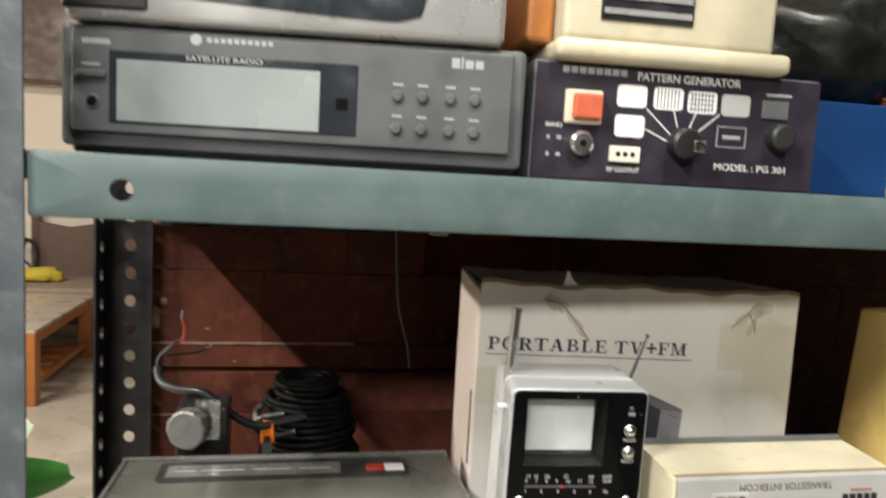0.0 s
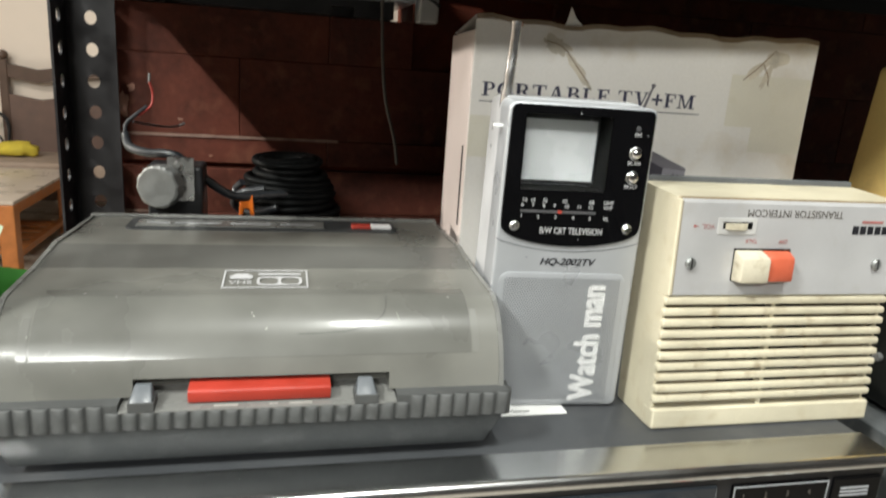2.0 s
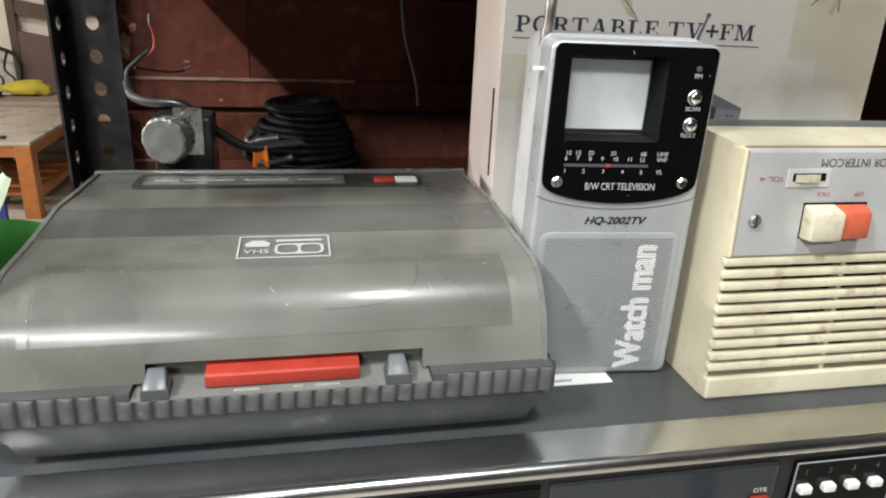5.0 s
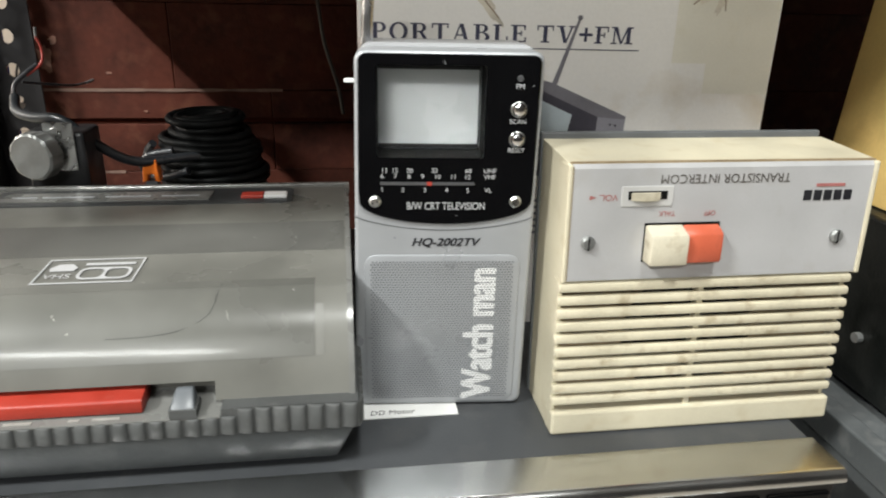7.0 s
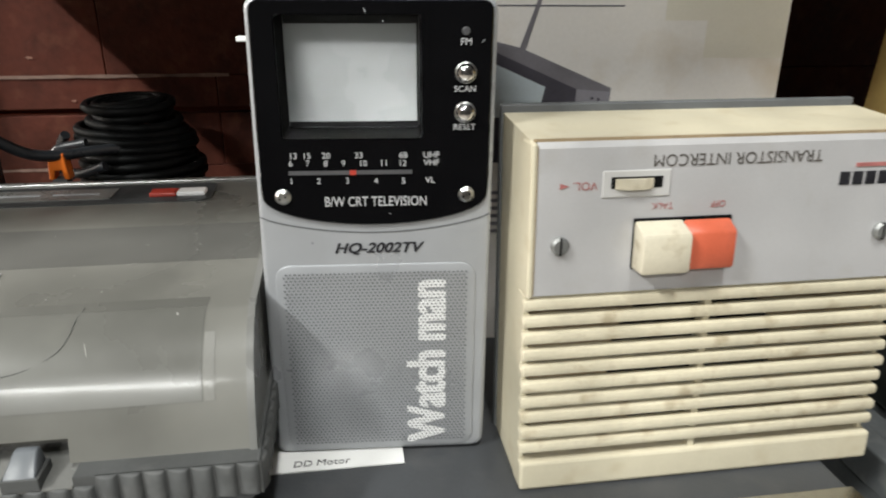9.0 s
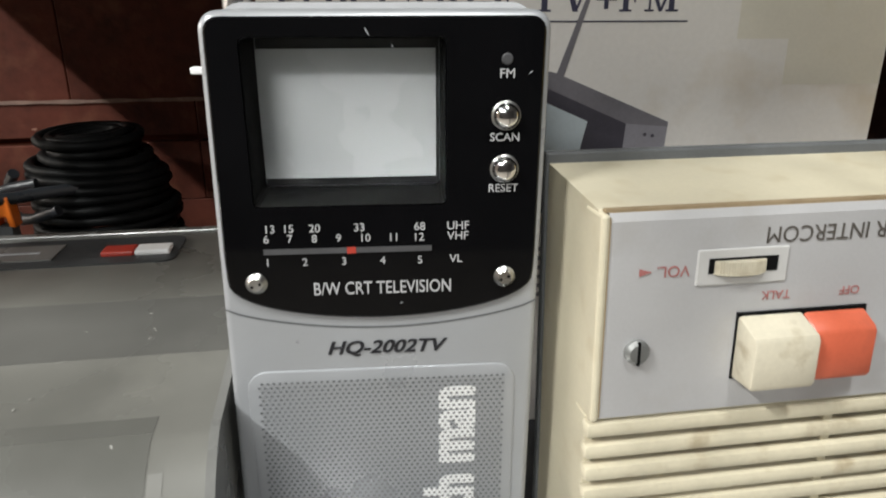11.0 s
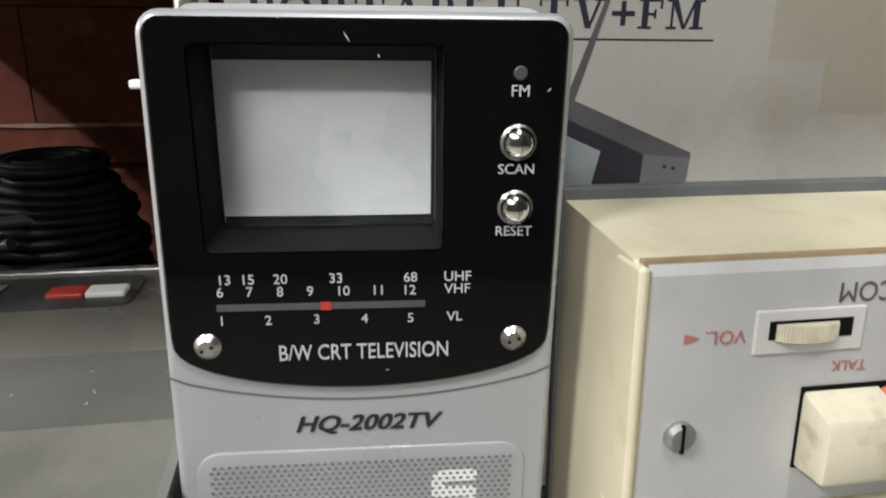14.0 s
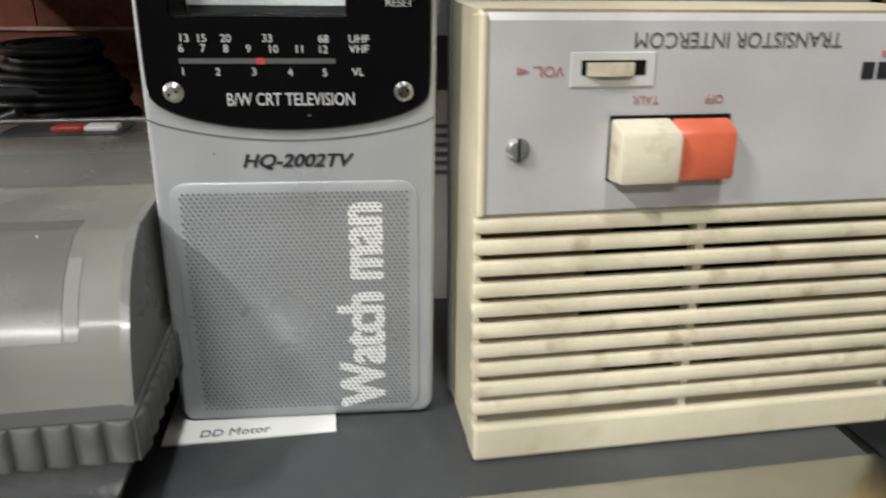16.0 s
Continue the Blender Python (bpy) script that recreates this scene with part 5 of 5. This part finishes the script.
part("carton_body", rbox(0.0, 0.1500, 0.0, 0.160, 0.0, 0.060, 0.001), M_BLUE, bc)
part("yellow_panel", rbox(0.0745, 0.1300, -0.0006, 0.001, 0.0008, 0.0400), M_YELLOW, bc, "yellow printed panel")
bag = bmesh.new()
bmesh.ops.create_icosphere(bag, subdivisions=4, radius=1.0)
for v in bag.verts:
    k = 1 + 0.28 * noise.noise(v.co * 2.2) + 0.12 * noise.noise(v.co * 6)
    v.co = Vector((v.co.x * 0.085 * k, v.co.y * 0.055 * k, max(v.co.z, -0.75) * 0.045 * k))
lowest = min(v.co.z for v in bag.verts)
for v in bag.verts:
    v.co += Vector((0.372, 0.455, SZ + 0.0603 - lowest))
smooth(single("black_bag", bag, M_LEATHER, "crumpled shiny black bag lying on the blue carton", "bag"), 80)

# unit standing on the low brick wall behind the rack
du = thing("steel_unit", pose(-0.131, 0.703, 1.1955), "blue-grey steel unit on black feet upon the brick wall", "equipment")
part("chassis", rbox(0.0, 0.2710, 0.0, 0.125, 0.0165, 0.075, 0.001), M_BLUEGREY, du)
for x in (0.035, 0.214):
    part("vent_hole", disc(x, 0.0245, 0.0032, -0.0004, 0.001, 12), M_DARKHOLE, du)
for x0, x1, z0 in ((0.010, 0.042, 0.0003), (0.042, 0.058, 0.0085), (0.058, 0.193, 0.0003), (0.193, 0.214, 0.0085), (0.214, 0.252, 0.0003)):
    part("bottom_lip", rbox(x0, x1, 0.010, 0.120, z0, 0.0168), M_BLACK, du, "black lower edge")
for x in (0.022, 0.188):
    part("foot", rbox(x, x + 0.035, 0.034, 0.058, 0.0, 0.0166, 0.001), M_BLACK, du)
    part("foot", rbox(x, x + 0.035, 0.094, 0.115, 0.0, 0.0166, 0.001), M_BLACK, du)

ad = thing("white_adaptor", pose(0.1465, 0.715, 1.1957), "small white plug adaptor on the brick wall", "adaptor")
part("body", rbox(0.0, 0.0190, 0.0, 0.030, 0.0, 0.0300, 0.002), M_PAPER, ad)
part("lead", pipe([(0.002, -0.001, 0.026), (0.012, -0.006, 0.020), (0.019, -0.001, 0.016)], 0.0016, 8), M_CABLE, ad, "short black lead")

# ---- behind the rewinder: spool gear, coil, wires ----
mech = thing("cable_clamp", pose(-0.0630, 0.521, 0.9684), "black clamp with a round zinc knob and plate", "clamp")
part("body", rbox(-0.010, 0.027, 0.0082, 0.040, 0.0, 0.1080, 0.002), M_BLACK, mech)
part("plate", slab(rounded(0.004, 0.0215, 0.0840, 0.1145, 0.001), 0.0065, 0.0080), M_STEEL, mech, "small bright plate")
part("plate_screw", disc(0.0110, 0.1095, 0.0024, 0.0050, 0.0066, 12, 0.0005), M_STEEL, mech)
kn = disc(0, 0.0950, 0.0145, -0.005, 0.006, 48, 0.0012)
for v in kn.verts:
    if v.co.y > -0.0045:
        a = math.atan2(v.co.z - 0.0950, v.co.x)
        k = 1 + (0.03 if int(a * 24 / math.pi) % 2 else -0.01)
        v.co.x, v.co.z = v.co.x * k, 0.0950 + (v.co.z - 0.0950) * k
bmesh.ops.rotate(kn, cent=(0, 0, 0.0950), matrix=Matrix.Rotation(radians(-18), 3, "Z"), verts=kn.verts)
part("knob", kn, M_KNURL, mech, "round knurled zinc knob")
wires = thing("loose_cable", pose(0, 0, 0), "grey cable with bared red and dark wire ends", "cable")
smooth(part("sheath", pipe([(0.034, 0.600, 1.046), (0.012, 0.580, 1.0480), (-0.016, 0.561, 1.0500), (-0.036, 0.551, 1.0640), (-0.056, 0.553, 1.0800), (-0.078, 0.562, 1.0805), (-0.092, 0.574, 1.0830), (-0.0975, 0.588, 1.0900)], 0.0033, 10), M_RUBBER, wires), 80)
part("inner_wire", pipe([(-0.0975, 0.587, 1.0890), (-0.097, 0.590, 1.098), (-0.089, 0.592, 1.106), (-0.083, 0.5965, 1.111)], 0.0015, 8), M_CABLE, wires)
part("red_wire", pipe([(-0.089, 0.592, 1.104), (-0.080, 0.597, 1.112), (-0.079, 0.599, 1.122), (-0.081, 0.598, 1.130)], 0.0010, 8), M_WIRERED, wires, "red insulated wire")
part("red_wire", pipe([(-0.081, 0.598, 1.129), (-0.0805, 0.598, 1.136)], 0.0009, 8, 2), M_WIREGREY, wires, "bared wire end")
part("dark_wire", pipe([(-0.092, 0.590, 1.100), (-0.083, 0.610, 1.096), (-0.072, 0.628, 1.093), (-0.064, 0.640, 1.094)], 0.0009, 8), M_CABLE, wires)
part("dark_wire", pipe([(-0.066, 0.637, 1.0935), (-0.0625, 0.643, 1.095)], 0.0011, 8, 2), M_WIREGREY, wires)
coil = thing("cable_coil", pose(0.0270, 0.620, 0.9684), "coil of thin black cable stacked behind the rewinder", "cable coil")
for k in range(20):
    h = 0.0029 + 0.0052 * k
    r = 0.0430 - 0.00055 * k - (0.0016 * (k - 15) ** 1.6 if k > 15 else 0)
    turns = []
    for i in range(19):
        a = 2 * math.pi * i / 18
        q = r * (1 + 0.035 * math.sin(2 * a + 1.3 * k) + 0.02 * math.sin(3 * a + 2.1 * k))
        turns.append((q * math.cos(a) + 0.0022 * math.sin(1.9 * k) - 0.0004 * k + 0.004, 0.92 * q * math.sin(a), h + 0.0016 * math.sin(a + 0.7 * k)))
    smooth(part("turn", pipe(turns, 0.0029, 8, 3), M_COIL, coil), 80)
for k, (r, h) in enumerate(((0.0270, 0.1020), (0.0215, 0.1030), (0.0160, 0.1020), (0.0105, 0.1000))):
    turns = [(r * math.cos(a) - 0.004, 0.92 * r * math.sin(a), h + 0.0016 * math.sin(a + k)) for a in [2 * math.pi * i / 14 for i in range(15)]]
    smooth(part("turn", pipe(turns, 0.0029, 8, 3), M_COIL, coil), 80)
for pts in ([(-0.040, -0.020, 0.086), (-0.046, -0.014, 0.078), (-0.044, -0.024, 0.066), (-0.030, -0.036, 0.064), (-0.012, -0.042, 0.070)], [(-0.036, -0.026, 0.060), (-0.046, -0.030, 0.070), (-0.040, -0.036, 0.080), (-0.022, -0.038, 0.084)]):
    smooth(part("loose_end", pipe(pts, 0.0030, 8), M_RUBBER, coil, "dusty grey loose cable end"), 80)
oc = thing("orange_connector", pose(-0.0080, 0.5690, 0.9684), "small grey connector with an orange forked cap behind the rewinder", "connector")
part("stem", prism([(-0.006, 0.0), (0.006, 0.0), (0.0042, 0.0660), (-0.0042, 0.0660)], -0.0040, 0.0040), M_BACKPLATE, oc, "grey stem")
cap = slab([(-0.0058, 0.0655), (-0.0030, 0.0655), (-0.0020, 0.0710), (0.0020, 0.0710), (0.0030, 0.0655), (0.0058, 0.0655), (0.0046, 0.0815), (-0.0046, 0.0815)], -0.0045, 0.0045, r=0.0006, seg=1)
part("cap", cap, M_ORANGE, oc, "orange forked cap")
single("hanging_wire", pipe([(0.108, 0.680, 1.258), (0.106, 0.684, 1.215), (0.109, 0.688, 1.160), (0.114, 0.690, 1.120), (0.124, 0.692, 1.085), (0.128, 0.692, 1.060)], 0.0016, 8), M_WIREMID, "thin grey wire hanging from the upper shelf", "wire")

# ---- thick hose in front of the shelf ----
hose_line = [(0.262, 0.190, 1.75), (0.247, 0.172, 1.45), (0.238, 0.168, 1.26), (0.2335, 0.168, 1.180), (0.2330, 0.168, 1.157), (0.2338, 0.168, 1.144), (0.2352, 0.168, 1.127), (0.2380, 0.168, 1.111), (0.2420, 0.168, 1.095), (0.2470, 0.168, 1.077), (0.2520, 0.168, 1.063), (0.265, 0.172, 1.03), (0.283, 0.18, 0.92), (0.288, 0.19, 0.60), (0.288, 0.195, FLOOR)]
HOSE = single("rubber_hose", pipe(hose_line, 0.0077, 24, 10), M_RUBBER, "thick dull black rubber hose hanging before the rack", "hose")
smooth(HOSE, 80)

# ---- lower shelf, right: grey equipment, black case, yellow case ----
ge = thing("grey_equipment", pose(0.388, 0.2985, 0.8552), "grey painted steel equipment case with a raised edge", "equipment")
part("case", rbox(0.0, 0.34, 0.004, 0.33, 0.006, 0.0960, 0.001), M_GREYCASE, ge)
part("edge_rail", rbox(-0.002, 0.010, 0.0, 0.33, 0.082, 0.1000, 0.0012), M_GREYCASE, ge)
part("edge_rail", rbox(0.0105, 0.34, 0.0, 0.012, 0.082, 0.1000, 0.0012), M_GREYCASE, ge)
part("base_skid", rbox(0.010, 0.33, 0.02, 0.32, 0.0, 0.0062), M_BLACK, ge)
bk = thing("black_case", pose(0.4135, 0.3380, 0.9554), "worn black leatherette case beneath a yellowed one", "case")
part("body", rbox(0.0, 0.26, 0.0, 0.160, 0.0, 0.1000, 0.002), M_LEATHER, bk)
part("side_stud", pipe([(0.0005, 0.039, 0.032), (-0.0035, 0.039, 0.032)], 0.0030, 10, 2), M_KNURL, bk, "dull metal stud")
part("corner_seam", rbox(-0.0006, 0.0012, -0.0006, 0.0012, 0.002, 0.098), M_BACKPLATE, bk)
yk = thing("yellow_case", pose(0.4240, 0.352, 1.0557), "yellowed hard case standing on the black case", "case")
yb = bmesh.new()
v = cuboid(yb, 0.0, 0.24, 0.0, 0.100, 0.0, 0.1220)
for q in v:
    if q.co.z > 0.1 and q.co.x < 0.1:
        q.co.x += 0.010
bmesh.ops.bevel(yb, geom=yb.edges[:], offset=0.003, segments=2, profile=0.5, affect="EDGES")
smooth(part("shell", yb, M_KRAFT, yk))
part("corner_trim", rbox(0.004, 0.012, -0.0012, 0.002, 0.002, 0.118, 0.0008), M_TAPE, yk)

# ---- the room beyond ----
tb = thing("coffee_table", pose(-1.435, 4.18, FLOOR), "orange wooden coffee table with a pale laminate top", "coffee table")
TH = 0.44
part("tabletop", rbox(-1.15, 0.0, 0.0, 1.13, TH - 0.02, TH, 0.004), M_TABLETOP, tb)
for r in ((-1.14, -0.01, 0.01, 0.035), (-1.14, -0.01, 1.095, 1.12)):
    part("apron", rbox(r[0], r[1], r[2], r[3], TH - 0.085, TH - 0.0205, 0.003), M_WOOD, tb)
for x in (-1.14, -0.035):
    part("apron", rbox(x, x + 0.025, 0.0355, 1.0945, TH - 0.085, TH - 0.0205, 0.003), M_WOOD, tb)
for x in (-1.145, -0.085):
    for y in (0.0, 1.045):
        part("leg", rbox(x, x + 0.085, y, y + 0.085, 0.0, TH - 0.021, 0.006), M_WOOD, tb)
part("stretcher", rbox(-0.065, -0.025, 0.086, 1.044, 0.085, 0.125, 0.003), M_WOOD, tb)
part("stretcher", rbox(-1.125, -1.085, 0.086, 1.044, 0.085, 0.125, 0.003), M_WOOD, tb)
for k in range(5):
    part("shelf_slat", rbox(-1.084, -0.066, 0.14 + 0.175 * k, 0.23 + 0.175 * k, 0.100, 0.118, 0.002), M_WOOD, tb)
ash = single("small_dish", rbox(-1.66, -1.59, 4.27, 4.31, FLOOR + TH, FLOOR + TH + 0.015, 0.006), M_BLACK, "small dark dish on the coffee table", "dish")
single("rug", rbox(-3.2, -1.75, 4.0, 5.15, FLOOR, FLOOR + 0.008), M_RUG, "dark patterned rug under the table", "rug")

sf = thing("wooden_settee", pose(-2.07, 5.36, FLOOR), "dark wooden settee with brown upholstered back", "settee")
part("seat", rbox(0.02, 1.75, 0.0, 0.60, 0.33, 0.470, 0.02, 3), M_SEATFABRIC, sf, "beige seat cushion")
part("seat_rail", rbox(0.02, 1.75, 0.02, 0.60, 0.20, 0.329, 0.004), M_DARKWOOD, sf)


def wavy(x0, x1, za, zb, amp):
    up, dn = [], []
    for i in range(25):
        x = x0 + (x1 - x0) * i / 24
        w = amp * abs(((i / 24 * 2 + 0.25) % 1) - 0.5) * 2
        up.append((x, zb + w))
        dn.append((x, za + w))
    return up, dn


up, _ = wavy(0.06, 1.70, 0.0, 0.86, 0.07)
part("backrest", slab(up + [(1.70, 0.46), (0.06, 0.46)], 0.58, 0.63), M_UPHOLSTERY, sf, "brown padded backrest")
up, dn = wavy(0.06, 1.70, 0.985, 1.085, 0.07)
part("top_rail", slab(up + dn[::-1], 0.585, 0.63), M_DARKWOOD, sf)
for x in (0.0, 1.70):
    part("post", rbox(x, x + 0.06, 0.575, 0.64, 0.0, 1.15, 0.006), M_DARKWOOD, sf)
    part("leg", rbox(x, x + 0.06, 0.02, 0.08, 0.0, 0.33, 0.006), M_DARKWOOD, sf)
    fin = bmesh.new()
    bmesh.ops.create_uvsphere(fin, u_segments=14, v_segments=10, radius=0.036)
    bmesh.ops.translate(fin, verts=fin.verts, vec=(x + 0.03, 0.61, 1.182))
    smooth(part("finial", fin, M_DARKWOOD, sf))
cl = bmesh.new()
bmesh.ops.create_icosphere(cl, subdivisions=3, radius=1.0)
for q in cl.verts:
    k = 1 + 0.3 * noise.noise(q.co * 2.5)
    q.co = Vector((q.co.x * 0.17 * k, q.co.y * 0.10 * k, max(q.co.z, -0.5) * 0.060 * k * (1 + 0.5 * q.co.x)))
low = min(q.co.z for q in cl.verts)
bmesh.ops.translate(cl, verts=cl.verts, vec=(-1.93, 5.66, FLOOR + 0.470 - low))
smooth(single("yellow_cloth", cl, M_YELLOWCLOTH, "crumpled yellow cloth lying on the settee seat", "cloth"), 80)

ir = thing("iron_chair", pose(-2.46, 5.40, FLOOR), "black wrought iron chair with scrolled back", "chair")
for x in (0.0, 0.46):
    part("leg", pipe([(x, 0.0, 0.0), (x, 0.0, 0.42)], 0.012, 8, 2), M_IRON, ir)
    part("leg", pipe([(x, 0.42, 0.0), (x, 0.42, 0.45), (x, 0.46, 0.66)], 0.012, 8, 3), M_IRON, ir)
part("back_hoop", pipe([(0.0, 0.46, 0.64), (0.04, 0.47, 0.74), (0.23, 0.48, 0.79), (0.42, 0.47, 0.74), (0.46, 0.46, 0.64)], 0.014, 8), M_IRON, ir)
for x in (0.08, 0.16, 0.23, 0.30, 0.38):
    part("back_scroll", pipe([(x, 0.43, 0.44), (x + 0.03, 0.45, 0.55), (x - 0.03, 0.46, 0.63), (x, 0.475, 0.76)], 0.009, 8), M_IRON, ir)
part("seat", rbox(-0.01, 0.47, 0.0, 0.44, 0.42, 0.445, 0.008), M_IRON, ir)

plant = thing("potted_plant", pose(-0.40, 0.93, FLOOR), "broad-leaved green plant with some pale leaves in a pot", "plant")
pot = bmesh.new()
bmesh.ops.create_cone(pot, cap_ends=True, segments=28, radius1=0.10, radius2=0.13, depth=0.26)
bmesh.ops.translate(pot, verts=pot.verts, vec=(0, 0, 0.13))
smooth(part("pot", pot, M_WOOD, plant, "brown pot"))
for k in range(3):
    part("stem", pipe([(0.02 * k, 0, 0.25), (0.02 * k - 0.03, 0.02 * k, 0.6), (0.05 * k - 0.05, -0.02, 0.98)], 0.007, 8), M_GREEN, plant)


def leaf(base, tip, side, width, droop, material, label=""):
    """A broad blade, folded along its midrib, from base to tip."""
    base, tip, side = Vector(base), Vector(tip), Vector(side).normalized()
    up = (tip - base).cross(side).normalized()
    bm = bmesh.new()
    rows = []
    for i in range(11):
        t = i / 10
        w = width * math.sin(math.pi * min(1, 0.06 + 0.90 * t)) ** 0.6
        c = base.lerp(tip, t) + up * droop * math.sin(math.pi * t)
        rows.append([bm.verts.new(c + side * w * k + up * 0.12 * width * abs(k)) for k in (-1, -0.5, 0, 0.5, 1)])
    for a, b in zip(rows, rows[1:]):
        for k in range(4):
            bm.faces.new((a[k], a[k + 1], b[k + 1], b[k]))
    return smooth(part("leaf", bm, material, plant, label), 80)


leaf((-0.03, -0.02, 0.98), (0.150, -0.055, 1.045), (0.15, 0.5, -0.85), 0.045, 0.012, M_GREEN)
leaf((-0.03, -0.06, 0.93), (0.165, -0.110, 1.005), (0.2, -0.9, 0.55), 0.060, 0.012, M_LEAFGREEN)
leaf((-0.02, -0.10, 0.95), (0.128, -0.120, 1.135), (0.7, -0.2, -0.6), 0.018, 0.006, M_LEAFPALE, "pale cream-green leaf")
for k in range(7):
    a = 2.0 + 0.62 * k
    leaf((0.0, 0.0, 0.55 + 0.05 * k), (0.20 * math.cos(a), 0.16 * math.sin(a), 0.72 + 0.05 * k), (-math.sin(a), math.cos(a), 0.1), 0.045, 0.02, (M_GREEN, M_LEAFGREEN, M_LEAFPALE)[k % 3])

nv = thing("hung_cloth", pose(-1.30, 3.0, FLOOR), "navy cloth with copper stripes hanging in the room", "cloth")
part("cloth", rbox(-0.30, 0.155, 0.0, 0.02, 0.30, 1.75, 0.004), M_NAVY, nv)
for k in range(5):
    part("stripe", rbox(-0.30, 0.155, -0.002, 0.001, 0.890 + 0.1185 * k, 0.902 + 0.1185 * k), M_COPPERSTRIPE, nv, "copper stripe")
part("stand", pipe([(-0.07, 0.03, 0.0), (-0.07, 0.03, 1.80)], 0.014, 8, 2), M_IRON, nv)

single("wall_shelf", rbox(-2.6, -1.2, 5.80, 6.049, 1.80, 2.5, 0.01), M_DARKWOOD, "dark brown wooden wall cabinet", "cabinet")

# ---- bricks, laid last ----
proto = {}


def brick(x0, x1, z0, z1):
    key = (round(x1 - x0, 4), round(z1 - z0, 4))
    if key not in proto:
        bm = rbox(0, x1 - x0, 0, 0.012, 0, z1 - z0, 0.0007, 1)
        ob = part("brick", bm, M_BRICK, partition)
        proto[key] = ob.data
    else:
        ob = new("brick", proto[key])
        ob.parent = partition
    ob.location = (x0, 0.7320 + random.uniform(0, 0.0009), z0)


COURSE, LENGTH, JOINT = 0.0755, 0.2300, 0.0004
for c in range(-4, 8):
    z0 = 0.9995 + COURSE * c + JOINT
    x = -0.1375 - (0.115 if c % 2 else 0.03)
    while x < 0.75:
        x0, x1 = max(x, -0.1375), x + LENGTH - JOINT
        z1 = z0 + COURSE - JOINT
        if x1 - x0 > 0.02:
            if z0 > 1.14 and x0 < 0.145:
                if z0 < 1.17:
                    brick(x0, x1 if x1 < 0.145 else 0.145, z0, 1.1955) if c == 2 else None
                if x1 > 0.17:
                    brick(0.148, x1, z0, z1) if c > 2 else None
            elif c == 0 and x0 < 0.1:
                brick(x0, x1, z0, 1.0442)
                brick(x0, x1, 1.0492, z1)
            else:
                brick(x0, x1, z0, z1)
        x += LENGTH
# bare mortar line, its length cut off where the wall's shade begins
line = bmesh.new()
edge = []
for i in range(41):
    x = -0.1370 + 0.21 * i / 40
    w = 0.0013 + 0.0007 * noise.noise(Vector((x * 60, 0, 0)))
    edge.append((line.verts.new((x, 0.7314, 1.0751 - w + 0.0004 * noise.noise(Vector((x * 30, 5, 0))))), line.verts.new((x, 0.7314, 1.0751 + w))))
for a, b in zip(edge, edge[1:]):
    line.faces.new((a[0], b[0], b[1], a[1]))
part("mortar_line", line, M_PALEJOINT, partition, "bare pale mortar line")
low = bmesh.new()
edge = []
for i in range(13):
    x = -0.1370 + 0.062 * i / 12
    w = 0.0012 + 0.0008 * noise.noise(Vector((x * 70, 3, 0)))
    edge.append((low.verts.new((x, 0.7314, 0.9998 - w)), low.verts.new((x, 0.7314, 0.9998 + w))))
for a, b in zip(edge, edge[1:]):
    low.faces.new((a[0], b[0], b[1], a[1]))
part("mortar_line", low, M_PALEJOINT, partition, "bare pale mortar line")
for cx, cz, rx_, rz_, k in ((-0.1290, 1.1030, 0.0085, 0.0130, 1), (-0.1200, 1.1180, 0.0050, 0.0040, 2), (-0.0780, 1.0900, 0.0030, 0.0016, 3), (-0.0500, 1.0560, 0.0022, 0.0014, 4)):
    chip = bmesh.new()
    ring = []
    for i in range(18):
        a = 2 * math.pi * i / 18
        q = 0.75 + 0.6 * noise.noise(Vector((math.cos(a) * 1.6, math.sin(a) * 1.6, k * 3.1)))
        ring.append(chip.verts.new((max(cx + rx_ * q * math.cos(a), -0.1370), 0.7316, cz + rz_ * q * math.sin(a))))
    chip.faces.new(ring)
    part("paint_chip", chip, M_CHIP, partition, "patch of chipped red paint")
